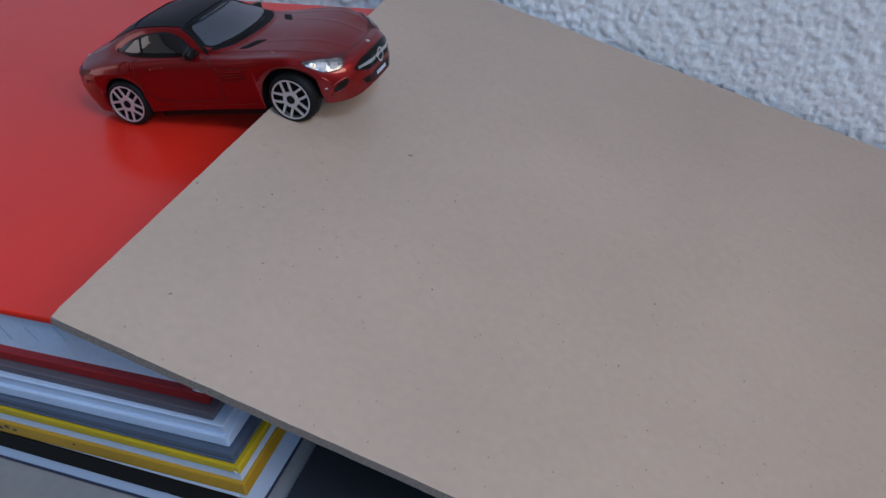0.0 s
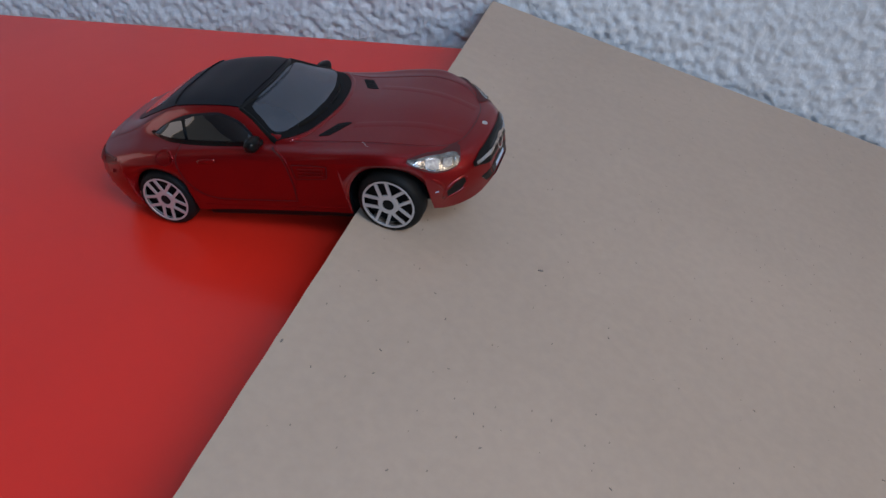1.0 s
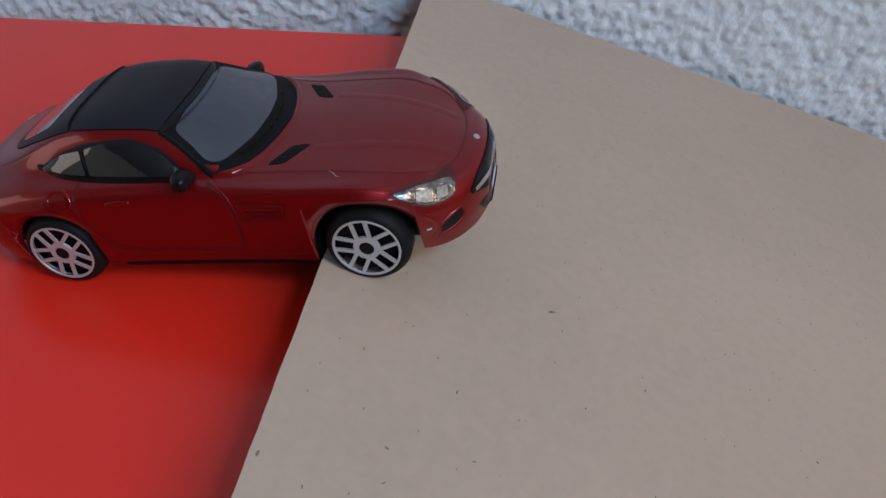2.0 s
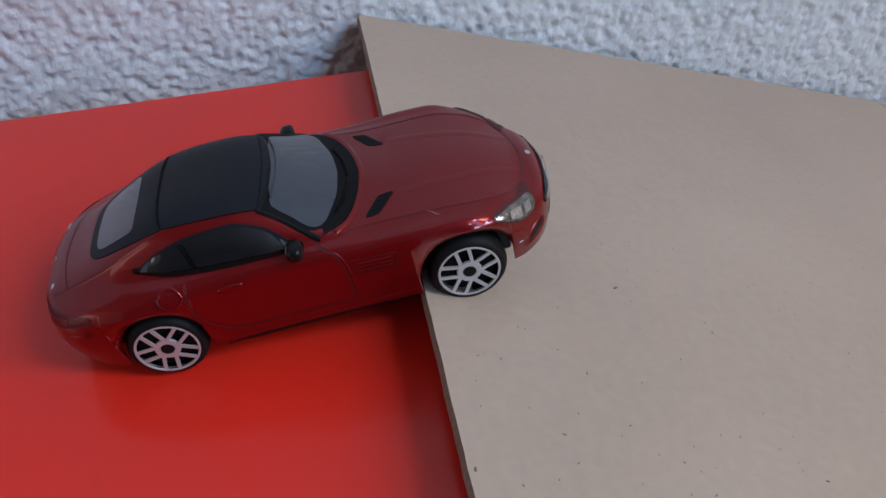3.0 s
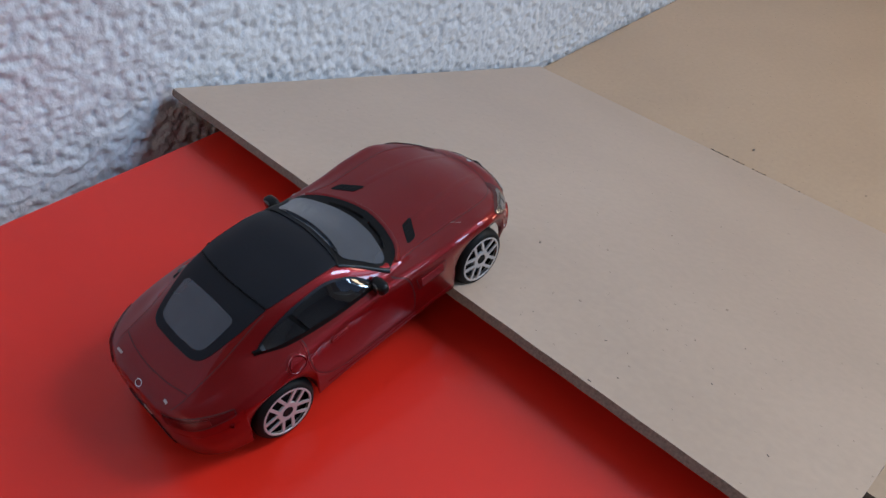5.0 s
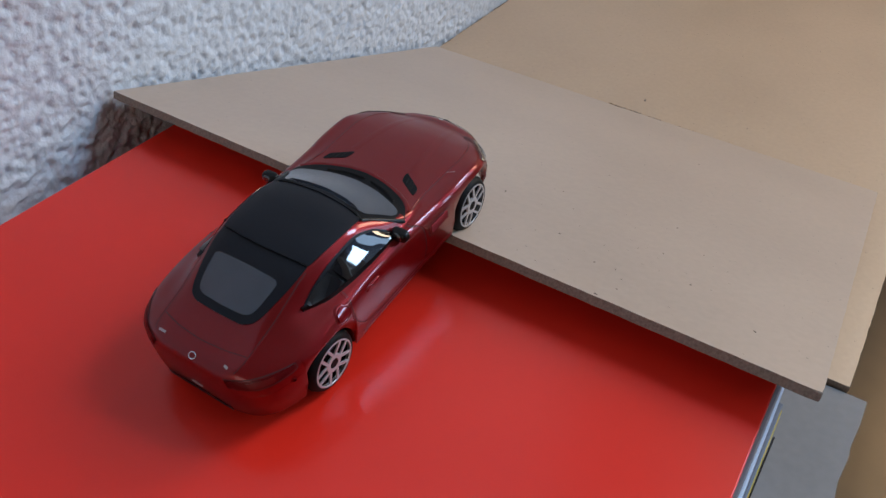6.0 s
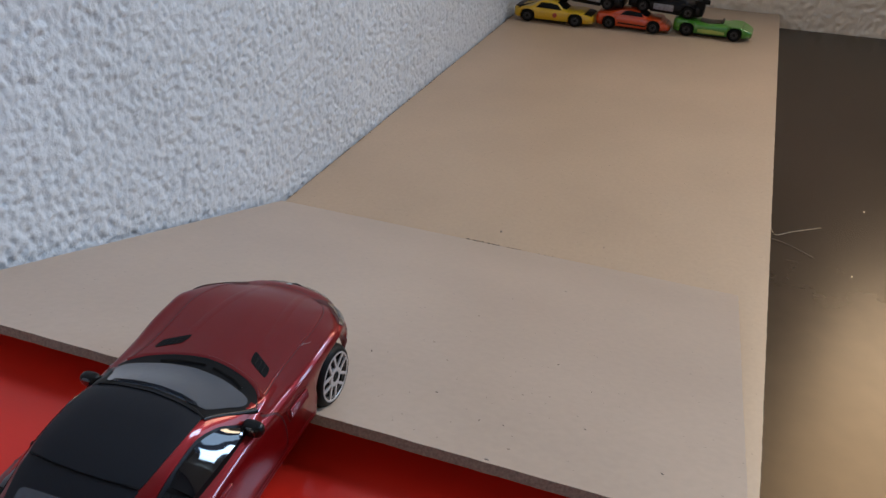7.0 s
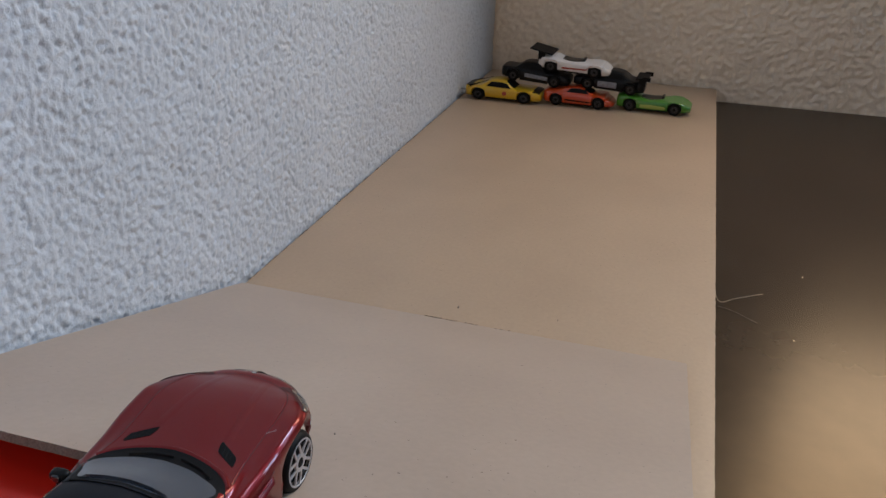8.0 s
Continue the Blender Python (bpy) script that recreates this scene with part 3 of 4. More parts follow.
def strip(tree, pts, view, width, lift, edge=None):
    """A narrow line on the body: a ribbon that follows it; with edge given, a ridge whose two sides run down to that height."""
    edge = lift if edge is None else edge

    def place(a, lift=lift):
        if view == "T":
            return onto(tree, (a[0], a[1], 60), (0, 0, -1), lift)
        if view == "R":
            return onto(tree, (a[0], -60, a[1]), (0, 1, 0), lift)
        if view == "L":
            return onto(tree, (a[0], 60, a[1]), (0, -1, 0), lift)
        if view == "F":
            return onto(tree, (140, a[0], a[1]), (-1, 0, 0), lift)
        return onto(tree, (-80, a[0], a[1]), (1, 0, 0), lift)

    s = [0.0]
    for a, b in zip(pts, pts[1:]):
        s.append(s[-1] + math.dist(a, b))
    n = max(18, int(s[-1] * 1.5))
    q = np.linspace(0, s[-1], n)
    px, py = pchip(s, [p[0] for p in pts], q), pchip(s, [p[1] for p in pts], q)
    bm = bmesh.new()
    rows = []
    for k in range(n):
        k0, k1 = max(k - 1, 0), min(k + 1, n - 1)
        t = np.array((px[k1] - px[k0], py[k1] - py[k0]))
        t /= np.linalg.norm(t) + 1e-9
        nrm = np.array((-t[1], t[0])) * width / 2
        c = np.array((px[k], py[k]))
        mid = place(c)
        rows.append([bm.verts.new(place(c - nrm, edge)), bm.verts.new(mid), bm.verts.new(place(c + nrm, edge))])
    for a, b in zip(rows, rows[1:]):
        for j in (0, 1):
            bm.faces.new((a[j], a[j + 1], b[j + 1], b[j]))
    return bm


def tyre_bm(r, rim, half):
    bm = bmesh.new()
    prof = [(rim - 0.4, -half + 0.6), (rim - 0.05, -half + 0.12), (rim + 0.35, -half + 0.1), (rim + 0.95, -half + 0.5), (r - 0.28, -half + 1.15), (r, -half + 1.9), (r, half - 1.9), (r - 0.28, half - 1.15), (rim + 0.9, half - 0.4), (rim, half)]
    lathe_y(bm, [(a / 1000, b / 1000) for a, b in prof], 48)
    bmesh.ops.recalc_face_normals(bm, faces=bm.faces)
    return bm


def rim_bm(rim, y, twins=5):
    """A rim face with an outer ring and twin spokes, at the wheel's outer side (-y)."""
    bm = bmesh.new()
    lathe_y(bm, [(a / 1000, b / 1000) for a, b in ((rim, y + 1.2), (rim, y), (rim - 0.1, y - 0.05), (rim - 0.44, y - 0.04), (rim - 0.52, y + 0.16))], 48)
    lathe_y(bm, [(a / 1000, b / 1000) for a, b in ((2.55, y + 0.5), (2.45, y + 0.03), (2.4, y + 0.008), (1.4, y + 0.008), (1.35, y + 0.2))], 24)
    for k in range(twins):
        for side in (-1, 1):
            a0 = 2 * math.pi * k / twins + math.pi / 2
            q = [(1.35, side * 1.16), (rim - 0.4, side * 1.34)]
            w = 0.36
            c, s = math.cos(a0), math.sin(a0)
            vs = []
            for depth in (0.0, 0.35):
                for (u, v), sg in ((q[0], -1), (q[1], -1), (q[1], 1), (q[0], 1)):
                    v2 = v + sg * w
                    vs.append(bm.verts.new(((u * c - v2 * s) / 1000, (y + 0.02 + depth) / 1000, (u * s + v2 * c) / 1000)))
            for f in ((0, 1, 2, 3), (7, 6, 5, 4), (0, 4, 5, 1), (1, 5, 6, 2), (2, 6, 7, 3), (3, 7, 4, 0)):
                bm.faces.new([vs[i] for i in f])
    bmesh.ops.recalc_face_normals(bm, faces=bm.faces)
    return bm


def wheel(parent, x, y, z, r, rim, half, mats, side=-1, spin=0.0):
    """A wheel whose face looks to -y (side -1) or +y."""
    w = new("wheel")
    w.parent = parent
    w.matrix_basis = pose(x / 1000, y / 1000, z / 1000, 0, spin, 0 if side < 0 else 180)
    part("tyre", tyre_bm(r, rim, half), mats[0], w, smooth=True)
    part("rim", rim_bm(rim, -half + 0.10), mats[1], w)
    bm = bmesh.new()
    lathe_y(bm, [(a / 1000, b / 1000) for a, b in ((0.01, -half + 1.9), (rim - 0.5, -half + 1.9), (rim - 0.5, half - 0.6), (0.01, half - 0.6))], 32)
    lathe_y(bm, [(a / 1000, b / 1000) for a, b in ((0.01, -half + 0.06), (1.2, -half + 0.06), (1.25, -half + 0.12), (1.25, -half + 1.05))], 20)
    bmesh.ops.recalc_face_normals(bm, faces=bm.faces)
    part("wheel_hub", bm, M_COWL, w)
    return w


def sports_car():
    """The dark red coupe, 106 mm long; its origin lies under the rear axle, its nose towards +x."""
    car = empty("model_car", "glossy dark red toy sports coupe with matte black roof", "toy car")
    #   x      sill        widest      shoulder    belt        roof edge   middle
    st = [
        (-21.4, 8.6, 7.4, 11.2, 11.6, 10.8, 16.0, 8.8, 18.8, 5.2, 19.6, 0, 19.8),
        (-20.6, 12.2, 6.0, 14.6, 11.7, 14.3, 16.9, 11.4, 19.6, 6.5, 20.5, 0, 20.7),
        (-18.4, 15.0, 5.2, 17.8, 11.9, 17.2, 17.7, 13.0, 20.2, 7.7, 21.2, 0, 21.4),
        (-15.0, 17.8, 4.7, 20.2, 12.2, 19.6, 18.4, 14.5, 20.9, 8.8, 22.1, 0, 22.4),
        (-9.0, 19.8, 4.6, 21.8, 12.6, 21.38, 19.38, 15.4, 22.1, 9.6, 24.1, 0, 24.6),
        (-2.0, 21, 4.6, 22.5, 13, 22.07, 19.98, 15.9, 23.5, 11, 27, 0, 27.7),
        (5.0, 21, 4.8, 22.4, 13, 21.95, 20.55, 16.9, 23.5, 12.2, 29.2, 0, 30.1),
        (12.0, 20.9, 5, 22, 12.5, 21.55, 20.55, 17.7, 23.3, 13, 29.9, 0, 31.1),
        (19.0, 20.8, 5.2, 21.8, 12, 21.35, 20.55, 18.1, 23.2, 13.2, 29.8, 0, 31.2),
        (26.0, 20.8, 5.2, 21.8, 12, 21.35, 20.45, 18.4, 23, 13.3, 28.5, 0, 30),
        (31.0, 20.8, 5.2, 21.8, 12, 21.35, 20.35, 18.5, 22.6, 14.5, 25.8, 0, 27.8),
        (36.0, 20.8, 5.2, 21.8, 12, 21.45, 20.25, 18.4, 22, 15.6, 23.5, 0, 25.1),
        (41.0, 20.9, 5.2, 21.9, 12.2, 21.55, 20.15, 18.3, 21.6, 14.5, 22.3, 0, 23.2),
        (46.0, 21, 5.2, 22, 12.4, 21.75, 20.05, 18.2, 21.3, 13, 21.9, 0, 22.6),
        (54.0, 21.2, 5, 22.2, 12.6, 22.15, 20.35, 18.2, 21.3, 10.6, 21.85, 0, 22.2),
        (62.0, 21.2, 4.9, 22.2, 12.6, 22.15, 20.15, 18.1, 21.1, 10.2, 21.35, 0, 21.7),
        (69.0, 19.4, 5.9, 21.0, 12.0, 20.4, 17.8, 17.0, 19.6, 9.6, 20.05, 0, 20.4),
        (71.3, 18.4, 5.2, 20.0, 11.5, 19.4, 16.8, 16.3, 19.0, 10.7, 19.15, 0, 19.6),
        (73.5, 17.0, 4.6, 18.8, 10.8, 18.1, 15.6, 15.2, 17.9, 10.3, 18.3, 0, 18.8),
        (77.0, 14.2, 4.5, 15.9, 9.4, 15.2, 13.6, 12.9, 15.9, 9.0, 16.7, 0, 17.3),
        (79.4, 11.1, 4.8, 13.0, 8.8, 12.5, 13.0, 10.6, 15.3, 7.3, 16.5, 0, 17.1),
        (81.0, 8.4, 5.3, 10.2, 8.6, 9.8, 12.4, 8.2, 14.6, 5.4, 15.7, 0, 16.2),
        (81.8, 5.4, 6.2, 6.8, 8.6, 6.6, 11.8, 5.6, 13.4, 3.6, 14.4, 0, 14.9),
    ]
    bm = shell(st, (0.0, 61.2), (8.7, 9.7), 8.0, 19.0, 0.5, 7)
    tree = tree_of(bm)
    part("body_shell", bm, M_CARRED, car, smooth=True)
    # dark underside between and behind the wheels; middle box lowered to add shade beneath
    bm = bmesh.new()
    for b in ((-17.5, 72, -13.0, 13.0, 4.4, 16.0), (10.0, 51.0, -19.0, 19.0, 2.3, 12.0), (-17.0, -9.7, -13.5, 13.5, 5.6, 12), (70.8, 76.0, -13.0, 13.0, 4.6, 9)):
        box(bm, *[v / 1000 for v in b], bevel=0.0006)
    part("chassis", bm, M_PLASTIC, car)
    for x in (0.0, 61.2):
        for y0 in (-15.0, 12.0):
            part("wheel_well", box_bm((x - 9.7) / 1000, (x + 9.9) / 1000, y0 / 1000, (y0 + 3.0) / 1000, 0.0052, 0.0172, bevel=0.0005), M_PLASTIC, car)
    # roof, windscreen, rear window
    both = lambda pts: (pts, [(x, -y) for x, y in pts])
    part("roof_panel", panel(tree, *both([(5.8, -0.2), (5.9, -6.0), (6.6, -12.3), (13, -13.1), (20, -13.3), (25.2, -13.0), (26.4, -9.6), (27.2, -4.8), (27.4, -0.2)]), "T", 0.30, 36, 16), M_MATTE, car, "matte black roof", smooth=True)
    back = part("rear_window", panel(tree, *both([(-10.6, -0.2), (-10.4, -6.0), (-9.2, -8.8), (-3, -11.2), (3, -12.3), (6.6, -12.5), (5.9, -6.0), (5.8, -0.2)]), "T", 0.20, 32, 16), M_MATTE, car, "black rear window surround", smooth=True)
    part("roof_seam", strip(tree, [(6.8, -12.4), (5.9, -6.0), (5.7, 0), (5.9, 6.0), (6.8, 12.4)], "T", 0.34, 0.36), M_COWL, back)
    part("glass", panel(tree, *both([(-8.8, -0.2), (-8.6, -5.2), (-7.6, -7.6), (-5.0, -8.6), (0.0, -9.2), (0.7, -8.4), (0.9, -0.2)]), "T", 0.30, 24, 14), M_GLASS_S, back, "smoky grey rear glass", smooth=True)
    front = part("windscreen", panel(tree, *both([(26.6, -0.2), (26.0, -8.0), (25.2, -13.1), (31, -15.9), (34.9, -18.0), (38.1, -16.5), (40.6, -13.9), (42.9, -8.8), (44.0, -4.0), (44.4, -0.2)]), "T", 0.16, 36, 20), M_COWL, car, "black windscreen frame and cowl", smooth=True)
    part("screen_gasket", strip(tree, [(25.0, -13.4), (26.6, -9.6), (27.5, -4.8), (27.8, 0), (27.5, 4.8), (26.6, 9.6), (25.0, 13.4)], "T", 1.0, 0.55, 0.1), M_PLASTIC, front, "glossy black gasket", smooth=True)
    part("glass", panel(tree, *both([(28.9, -0.2), (28.6, -5.0), (27.4, -11.6), (31, -14.3), (34.4, -16.3), (36.0, -15.6), (38.0, -11.4), (39.6, -6.0), (40.2, -0.2)]), "T", 0.30, 28, 18), M_GLASS_S, front, "pale grey reflective windscreen glass", smooth=True)
    for y in (1, -1):
        part("pillar_trim", strip(tree, [(25.2, y * 13.3), (29.0, y * 14.9), (32.5, y * 16.9), (35.2, y * 18.2)], "T", 0.9, 0.5, 0.05), M_PLASTIC, front, "glossy black pillar trim", smooth=True)
    for pts in ([(38.6, -12.4), (40.6, -8.6), (41.9, -3.2)], [(42.0, -1.2), (41.5, 4.0), (39.8, 9.2)]):
        part("wiper", strip(tree, pts, "T", 0.5, 0.7, 0.2), M_PLASTIC, front)
    part("bonnet_lip", strip(tree, [(38.2, -17.2), (41.1, -14.3), (43.4, -9.0), (44.6, -4.0), (45.0, 0), (44.6, 4.0), (43.4, 9.0), (41.1, 14.3), (38.2, 17.2)], "T", 1.3, 0.55, -0.08), M_CARRED, car, smooth=True)
    part("bonnet_gap", strip(tree, [(72.2, -14.0), (75.2, -10.5), (77.0, -6.0), (77.6, 0), (77.0, 6.0), (75.2, 10.5), (72.2, 14.0)], "T", 0.22, 0.04), M_GROOVE, car)
    part("paint_scratch", strip(tree, [(56.1, -16.7), (56.9, -17.1), (57.5, -17.9), (58.2, -18.3)], "T", 0.10, 0.04), M_CHIP, car, "short pale scratch")
    for s, view in ((-1, "R"), (1, "L")):
        win = part("side_window", panel(tree, [(0.3, 24.0), (6, 23.4), (14, 23.0), (22, 22.9), (30.4, 22.9)], [(0.3, 24.1), (5, 26.4), (12, 28.3), (19, 28.6), (25, 27.0), (30.4, 23.1)], view, 0.18, 30, 8), M_MATTE, car, "black side window frame", smooth=True)
        part("glass", panel(tree, [(11.9, 23.4), (16, 23.2), (22, 23.1), (29.4, 23.05)], [(10.4, 27.2), (14, 28.0), (19, 28.15), (24.6, 26.7), (29.4, 23.3)], view, 0.28, 24, 6, lean=0.25, flat=0.03), M_GLASS_D, win, "dark glossy side glass", smooth=True)
        part("quarter_glass", panel(tree, [(1.2, 24.1), (6, 23.6), (10.9, 23.4)], [(1.2, 24.2), (5, 26.1), (9.4, 27.0)], view, 0.28, 12, 5, lean=0.25, flat=0.03), M_GLASS_D, win, "dark glossy quarter pane", smooth=True)
        part("window_divider", strip(tree, [(11.4, 23.1), (9.9, 27.2)], view, 0.8, 0.60), M_PLASTIC, win)
        part("window_trim", strip(tree, [(-0.4, 24.0), (6, 23.1), (14, 22.7), (22, 22.6), (30.6, 22.6)], view, 0.8, 0.75, 0.0), M_PLASTIC, win)
        # mirror
        mir = part("side_mirror", blob((30.3, s * 20.4, 23.1), (1.5, 2.4, 1.5), power=3.2), M_PLASTIC, car, "black door mirror", smooth=True)
        part("mirror_stalk", blob((31.0, s * 18.6, 22.5), (1.0, 1.4, 0.7)), M_PLASTIC, mir, smooth=True)
        part("mirror_glass", blob((29.1, s * 20.4, 23.2), (0.5, 1.4, 1.25)), M_GLASS_D, mir, smooth=True)
        # vents, lamps and lines
        vent = part("hood_vent", panel(tree, [(44.3, s * 14.2), (44.5, s * 14.6), (46.9, s * 14.1), (47.4, s * 13.6)], [(47.2, s * 9.3), (47.7, s * 9.0), (50.2, s * 8.5), (50.5, s * 8.8)], "T", 0.10, 12, 10), M_COWL, car, "black bonnet vent")
        for k in (0.25, 0.5, 0.75):
            part("vent_slat", strip(tree, [(44.6 + 2.9 * k, s * (14.2 - 5.0 * k)), (46.9 + 3.0 * k, s * (13.8 - 5.0 * k))], "T", 0.4, 0.16, 0.08), M_COWL, vent)
        head = part("headlight", panel(tree, [(68.0, 18.7), (70.2, 17.1), (72.5, 15.4), (75.0, 14.6), (76.4, 14.5), (77.0, 14.9)], [(68.0, 18.9), (70.4, 18.6), (74.0, 17.5), (75.6, 16.9), (76.5, 16.4), (77.0, 15.8)], view, 0.22, 20, 8), M_LAMP, car, "clear chromed headlight", smooth=True)
        part("reflector", panel(tree, [(71.2, 16.7), (72.4, 15.9), (73.6, 15.5)], [(71.2, 17.8), (72.4, 17.5), (73.6, 17.0)], view, 0.40, 8, 5), M_REFLECT, head, "bright chrome reflector", smooth=True)
        part("reflector", panel(tree, [(74.3, 15.4), (75.0, 15.1), (75.8, 15.0)], [(74.3, 16.7), (75.0, 16.5), (75.8, 16.2)], view, 0.40, 6, 4), M_REFLECT, head, "bright chrome reflector", smooth=True)
        part("lamp_rim", strip(tree, [(67.7, 18.8), (70.1, 16.9), (72.4, 15.2), (75.0, 14.4), (76.5, 14.3), (77.2, 14.9), (77.1, 15.9), (76.6, 16.6), (75.6, 17.1), (74.0, 17.7), (70.4, 18.8), (67.7, 19.0)], view, 0.3, 0.12), M_GROOVE, head)
        part("side_vent", panel(tree, [(40.4, 15.2), (44, 15.2), (47.6, 15.5)], [(39.8, 18.4), (44, 18.4), (48.6, 18.2)], view, 0.20, 8, 4), M_CARRED, car, "moulded fender vent")
        for k in range(3):
            part("vent_slat", strip(tree, [(40.9, 15.9 + k * 0.85), (47.6, 16.0 + k * 0.8)], view, 0.5, 0.75, 0.0), M_CARRED, car, smooth=True)
        part("vent_outline", strip(tree, [(39.9, 15.0), (47.8, 15.2), (48.8, 18.3), (39.6, 18.6), (39.9, 15.2)], view, 0.18, 0.22), M_GROOVE, car)
        part("door_gap", strip(tree, [(34.5, 21.8), (37.0, 20.6), (38.2, 17.5), (38.5, 13), (38.0, 8.8)], view, 0.28, 0.05), M_GROOVE, car)
        part("door_gap", strip(tree, [(9.4, 22.4), (8.4, 19.0), (9.0, 15.0), (10.8, 12.0), (13.7, 9.6), (18, 8.6), (38, 8.4)], view, 0.26, 0.05), M_GROOVE, car)
        part("door_ridge", strip(tree, [(35.2, 21.8), (37.5, 20.6), (38.8, 17.5), (39.1, 13), (38.6, 8.8)], view, 0.45, 0.20, -0.06), M_CARRED, car, smooth=True)
        part("door_ridge", strip(tree, [(8.9, 22.4), (7.9, 19.0), (8.5, 14.9), (10.4, 11.7), (13.4, 9.2), (18, 8.1), (38, 7.9)], view, 0.42, 0.18, -0.06), M_CARRED, car, smooth=True)
        part("sill_ridge", strip(tree, [(11.5, 6.9), (20, 6.5), (40, 6.5), (50.5, 6.8)], view, 0.6, 0.25, -0.06), M_CARRED, car, smooth=True)
        part("door_handle", panel(tree, [(14.4, 18.9), (16.5, 18.9), (19.2, 19.1)], [(14.4, 19.6), (16.5, 19.9), (19.2, 19.8)], view, 0.34, 8, 3, crisp=False), M_CARRED, car, smooth=True)
        tail = part("taillight", panel(tree, [(-21.9, 16.9), (-18.8, 17.4), (-14.3, 18.2), (-10.3, 19.0)], [(-21.7, 18.6), (-18.4, 19.1), (-13.7, 19.4), (-10.3, 19.6)], view, 0.22, 16, 5), M_TAIL, car, "dark red wraparound taillight", smooth=True)
        part("lens", panel(tree, [(-19.2, 17.6), (-17.0, 17.9), (-15.0, 18.3)], [(-19.2, 18.7), (-17.0, 19.0), (-15.0, 19.1)], view, 0.34, 8, 3), M_AMBER, tail, "orange-red inner lens", smooth=True)
        part("lamp_rim", strip(tree, [(-21.9, 16.7), (-18.8, 17.2), (-14.3, 18.0), (-10.1, 18.8), (-10.0, 19.7), (-13.7, 19.6), (-18.4, 19.3), (-21.7, 18.8)], view, 0.18, 0.08), M_GROOVE, tail)
        part("lower_intake", panel(tree, [(s * 14.6, 10.3), (s * 16.1, 8.8), (s * 17.9, 8.0)], [(s * 14.8, 11.4), (s * 16.4, 11.0), (s * 17.9, 9.6)], "F", 0.10, 8, 4), M_PLASTIC, car, "black lower air intake")
        part("intake_rim", strip(tree, [(s * 14.2, 10.9), (s * 15.0, 11.7), (s * 16.5, 11.4), (s * 18.1, 10.0), (s * 18.1, 7.8), (s * 16.0, 8.4), (s * 14.3, 10.2), (s * 14.2, 10.9)], "F", 0.5, 0.4, -0.05), M_CARRED, car, smooth=True)
        part("bonnet_gap", strip(tree, [(39.6, s * 17.4), (46.7, s * 16.6), (54.1, s * 16.7), (61.6, s * 16.9), (68.8, s * 15.7), (72.2, s * 14.0)], "T", 0.2, 0.03), M_GROOVE, car)
        part("bonnet_edge", strip(tree, [(39.6, s * 17.0), (46.7, s * 16.2), (54.1, s * 16.3), (61.6, s * 16.5), (68.8, s * 15.3), (72.2, s * 13.6)], "T", 0.55, 0.12, -0.04), M_CARRED, car, smooth=True)
        part("bonnet_crease", strip(tree, [(51.5, s * 9.6), (60, s * 8.6), (68, s * 7.4), (76, s * 6.0)], "T", 3.0, 0.14, -0.04), M_CARRED, car, smooth=True)
        part("fender_crease", strip(tree, [(41, 19.6), (46, 19.9), (52, 20.2), (57, 20.3)], view, 0.9, 0.16, -0.05), M_CARRED, car, smooth=True)
        part("bumper_ridge", strip(tree, [(72.2, 13.4), (73.6, 11.8), (74.2, 9.6), (73.8, 7.2)], view, 1.0, 0.28, -0.05), M_CARRED, car, smooth=True)
        part("trunk_gap", strip(tree, [(5.6, s * 12.9), (-3.8, s * 12.9), (-10.7, s * 12.6), (-17.0, s * 12.4), (-19.2, s * 11.8)], "T", 0.20, 0.03), M_GROOVE, car)
        part("trunk_edge", strip(tree, [(5.0, s * 13.3), (-3.8, s * 13.3), (-10.7, s * 13.0), (-17.0, s * 12.8)], "T", 0.5, 0.09, -0.04), M_CARRED, car, smooth=True)
        part("bumper_line", strip(tree, [(-21.6, 14.6), (-18.0, 15.4), (-14.0, 15.9), (-10.2, 16.4)], view, 0.5, 0.14, -0.05), M_CARRED, car, smooth=True)
        part("arch_lip", strip(tree, [(61.2 + 10.2 * math.cos(a), 8 + 10.2 * math.sin(a)) for a in np.linspace(0.1, math.pi - 0.1, 24)], view, 0.55, 0.16, -0.06), M_CARRED, car, smooth=True)
        part("arch_lip", strip(tree, [(9.2 * math.cos(a), 8 + 9.2 * math.sin(a)) for a in np.linspace(0.1, math.pi - 0.1, 24)], view, 0.55, 0.16, -0.06), M_CARRED, car, smooth=True)
    fuel = part("fuel_cap", panel(tree, [(5.4 - 1.9 * math.cos(a), 20.2 - 1.3 * math.sin(a)) for a in np.linspace(0, math.pi, 13)], [(5.4 - 1.9 * math.cos(a), 20.2 + 1.3 * math.sin(a)) for a in np.linspace(0, math.pi, 13)], "R", 0.30, 16, 8), M_CARRED, car, smooth=True)
    part("rim_ring", strip(tree, [(5.4 + 2.3 * math.cos(a), 20.2 + 1.6 * math.sin(a)) for a in np.linspace(0, 2 * math.pi, 30)], "R", 0.6, 0.46, -0.06), M_CARRED, fuel, smooth=True)
    # nose
    grille = part("grille", panel(tree, [(-11.9, 12.3), (-7, 11.2), (0, 10.9), (7, 11.2), (11.9, 12.3)], [(-11.9, 13.4), (-8.6, 14.4), (0, 15.0), (8.6, 14.4), (11.9, 13.4)], "F", 0.15, 24, 6), M_PLASTIC, car, "black oval grille", smooth=True)
    part("grille_bar", panel(tree, [(-11.2, 12.5), (0, 12.2), (11.2, 12.5)], [(-11.2, 13.2), (0, 13.3), (11.2, 13.2)], "F", 0.5, 18, 2), M_CHROME, grille, "chrome bar across the grille")
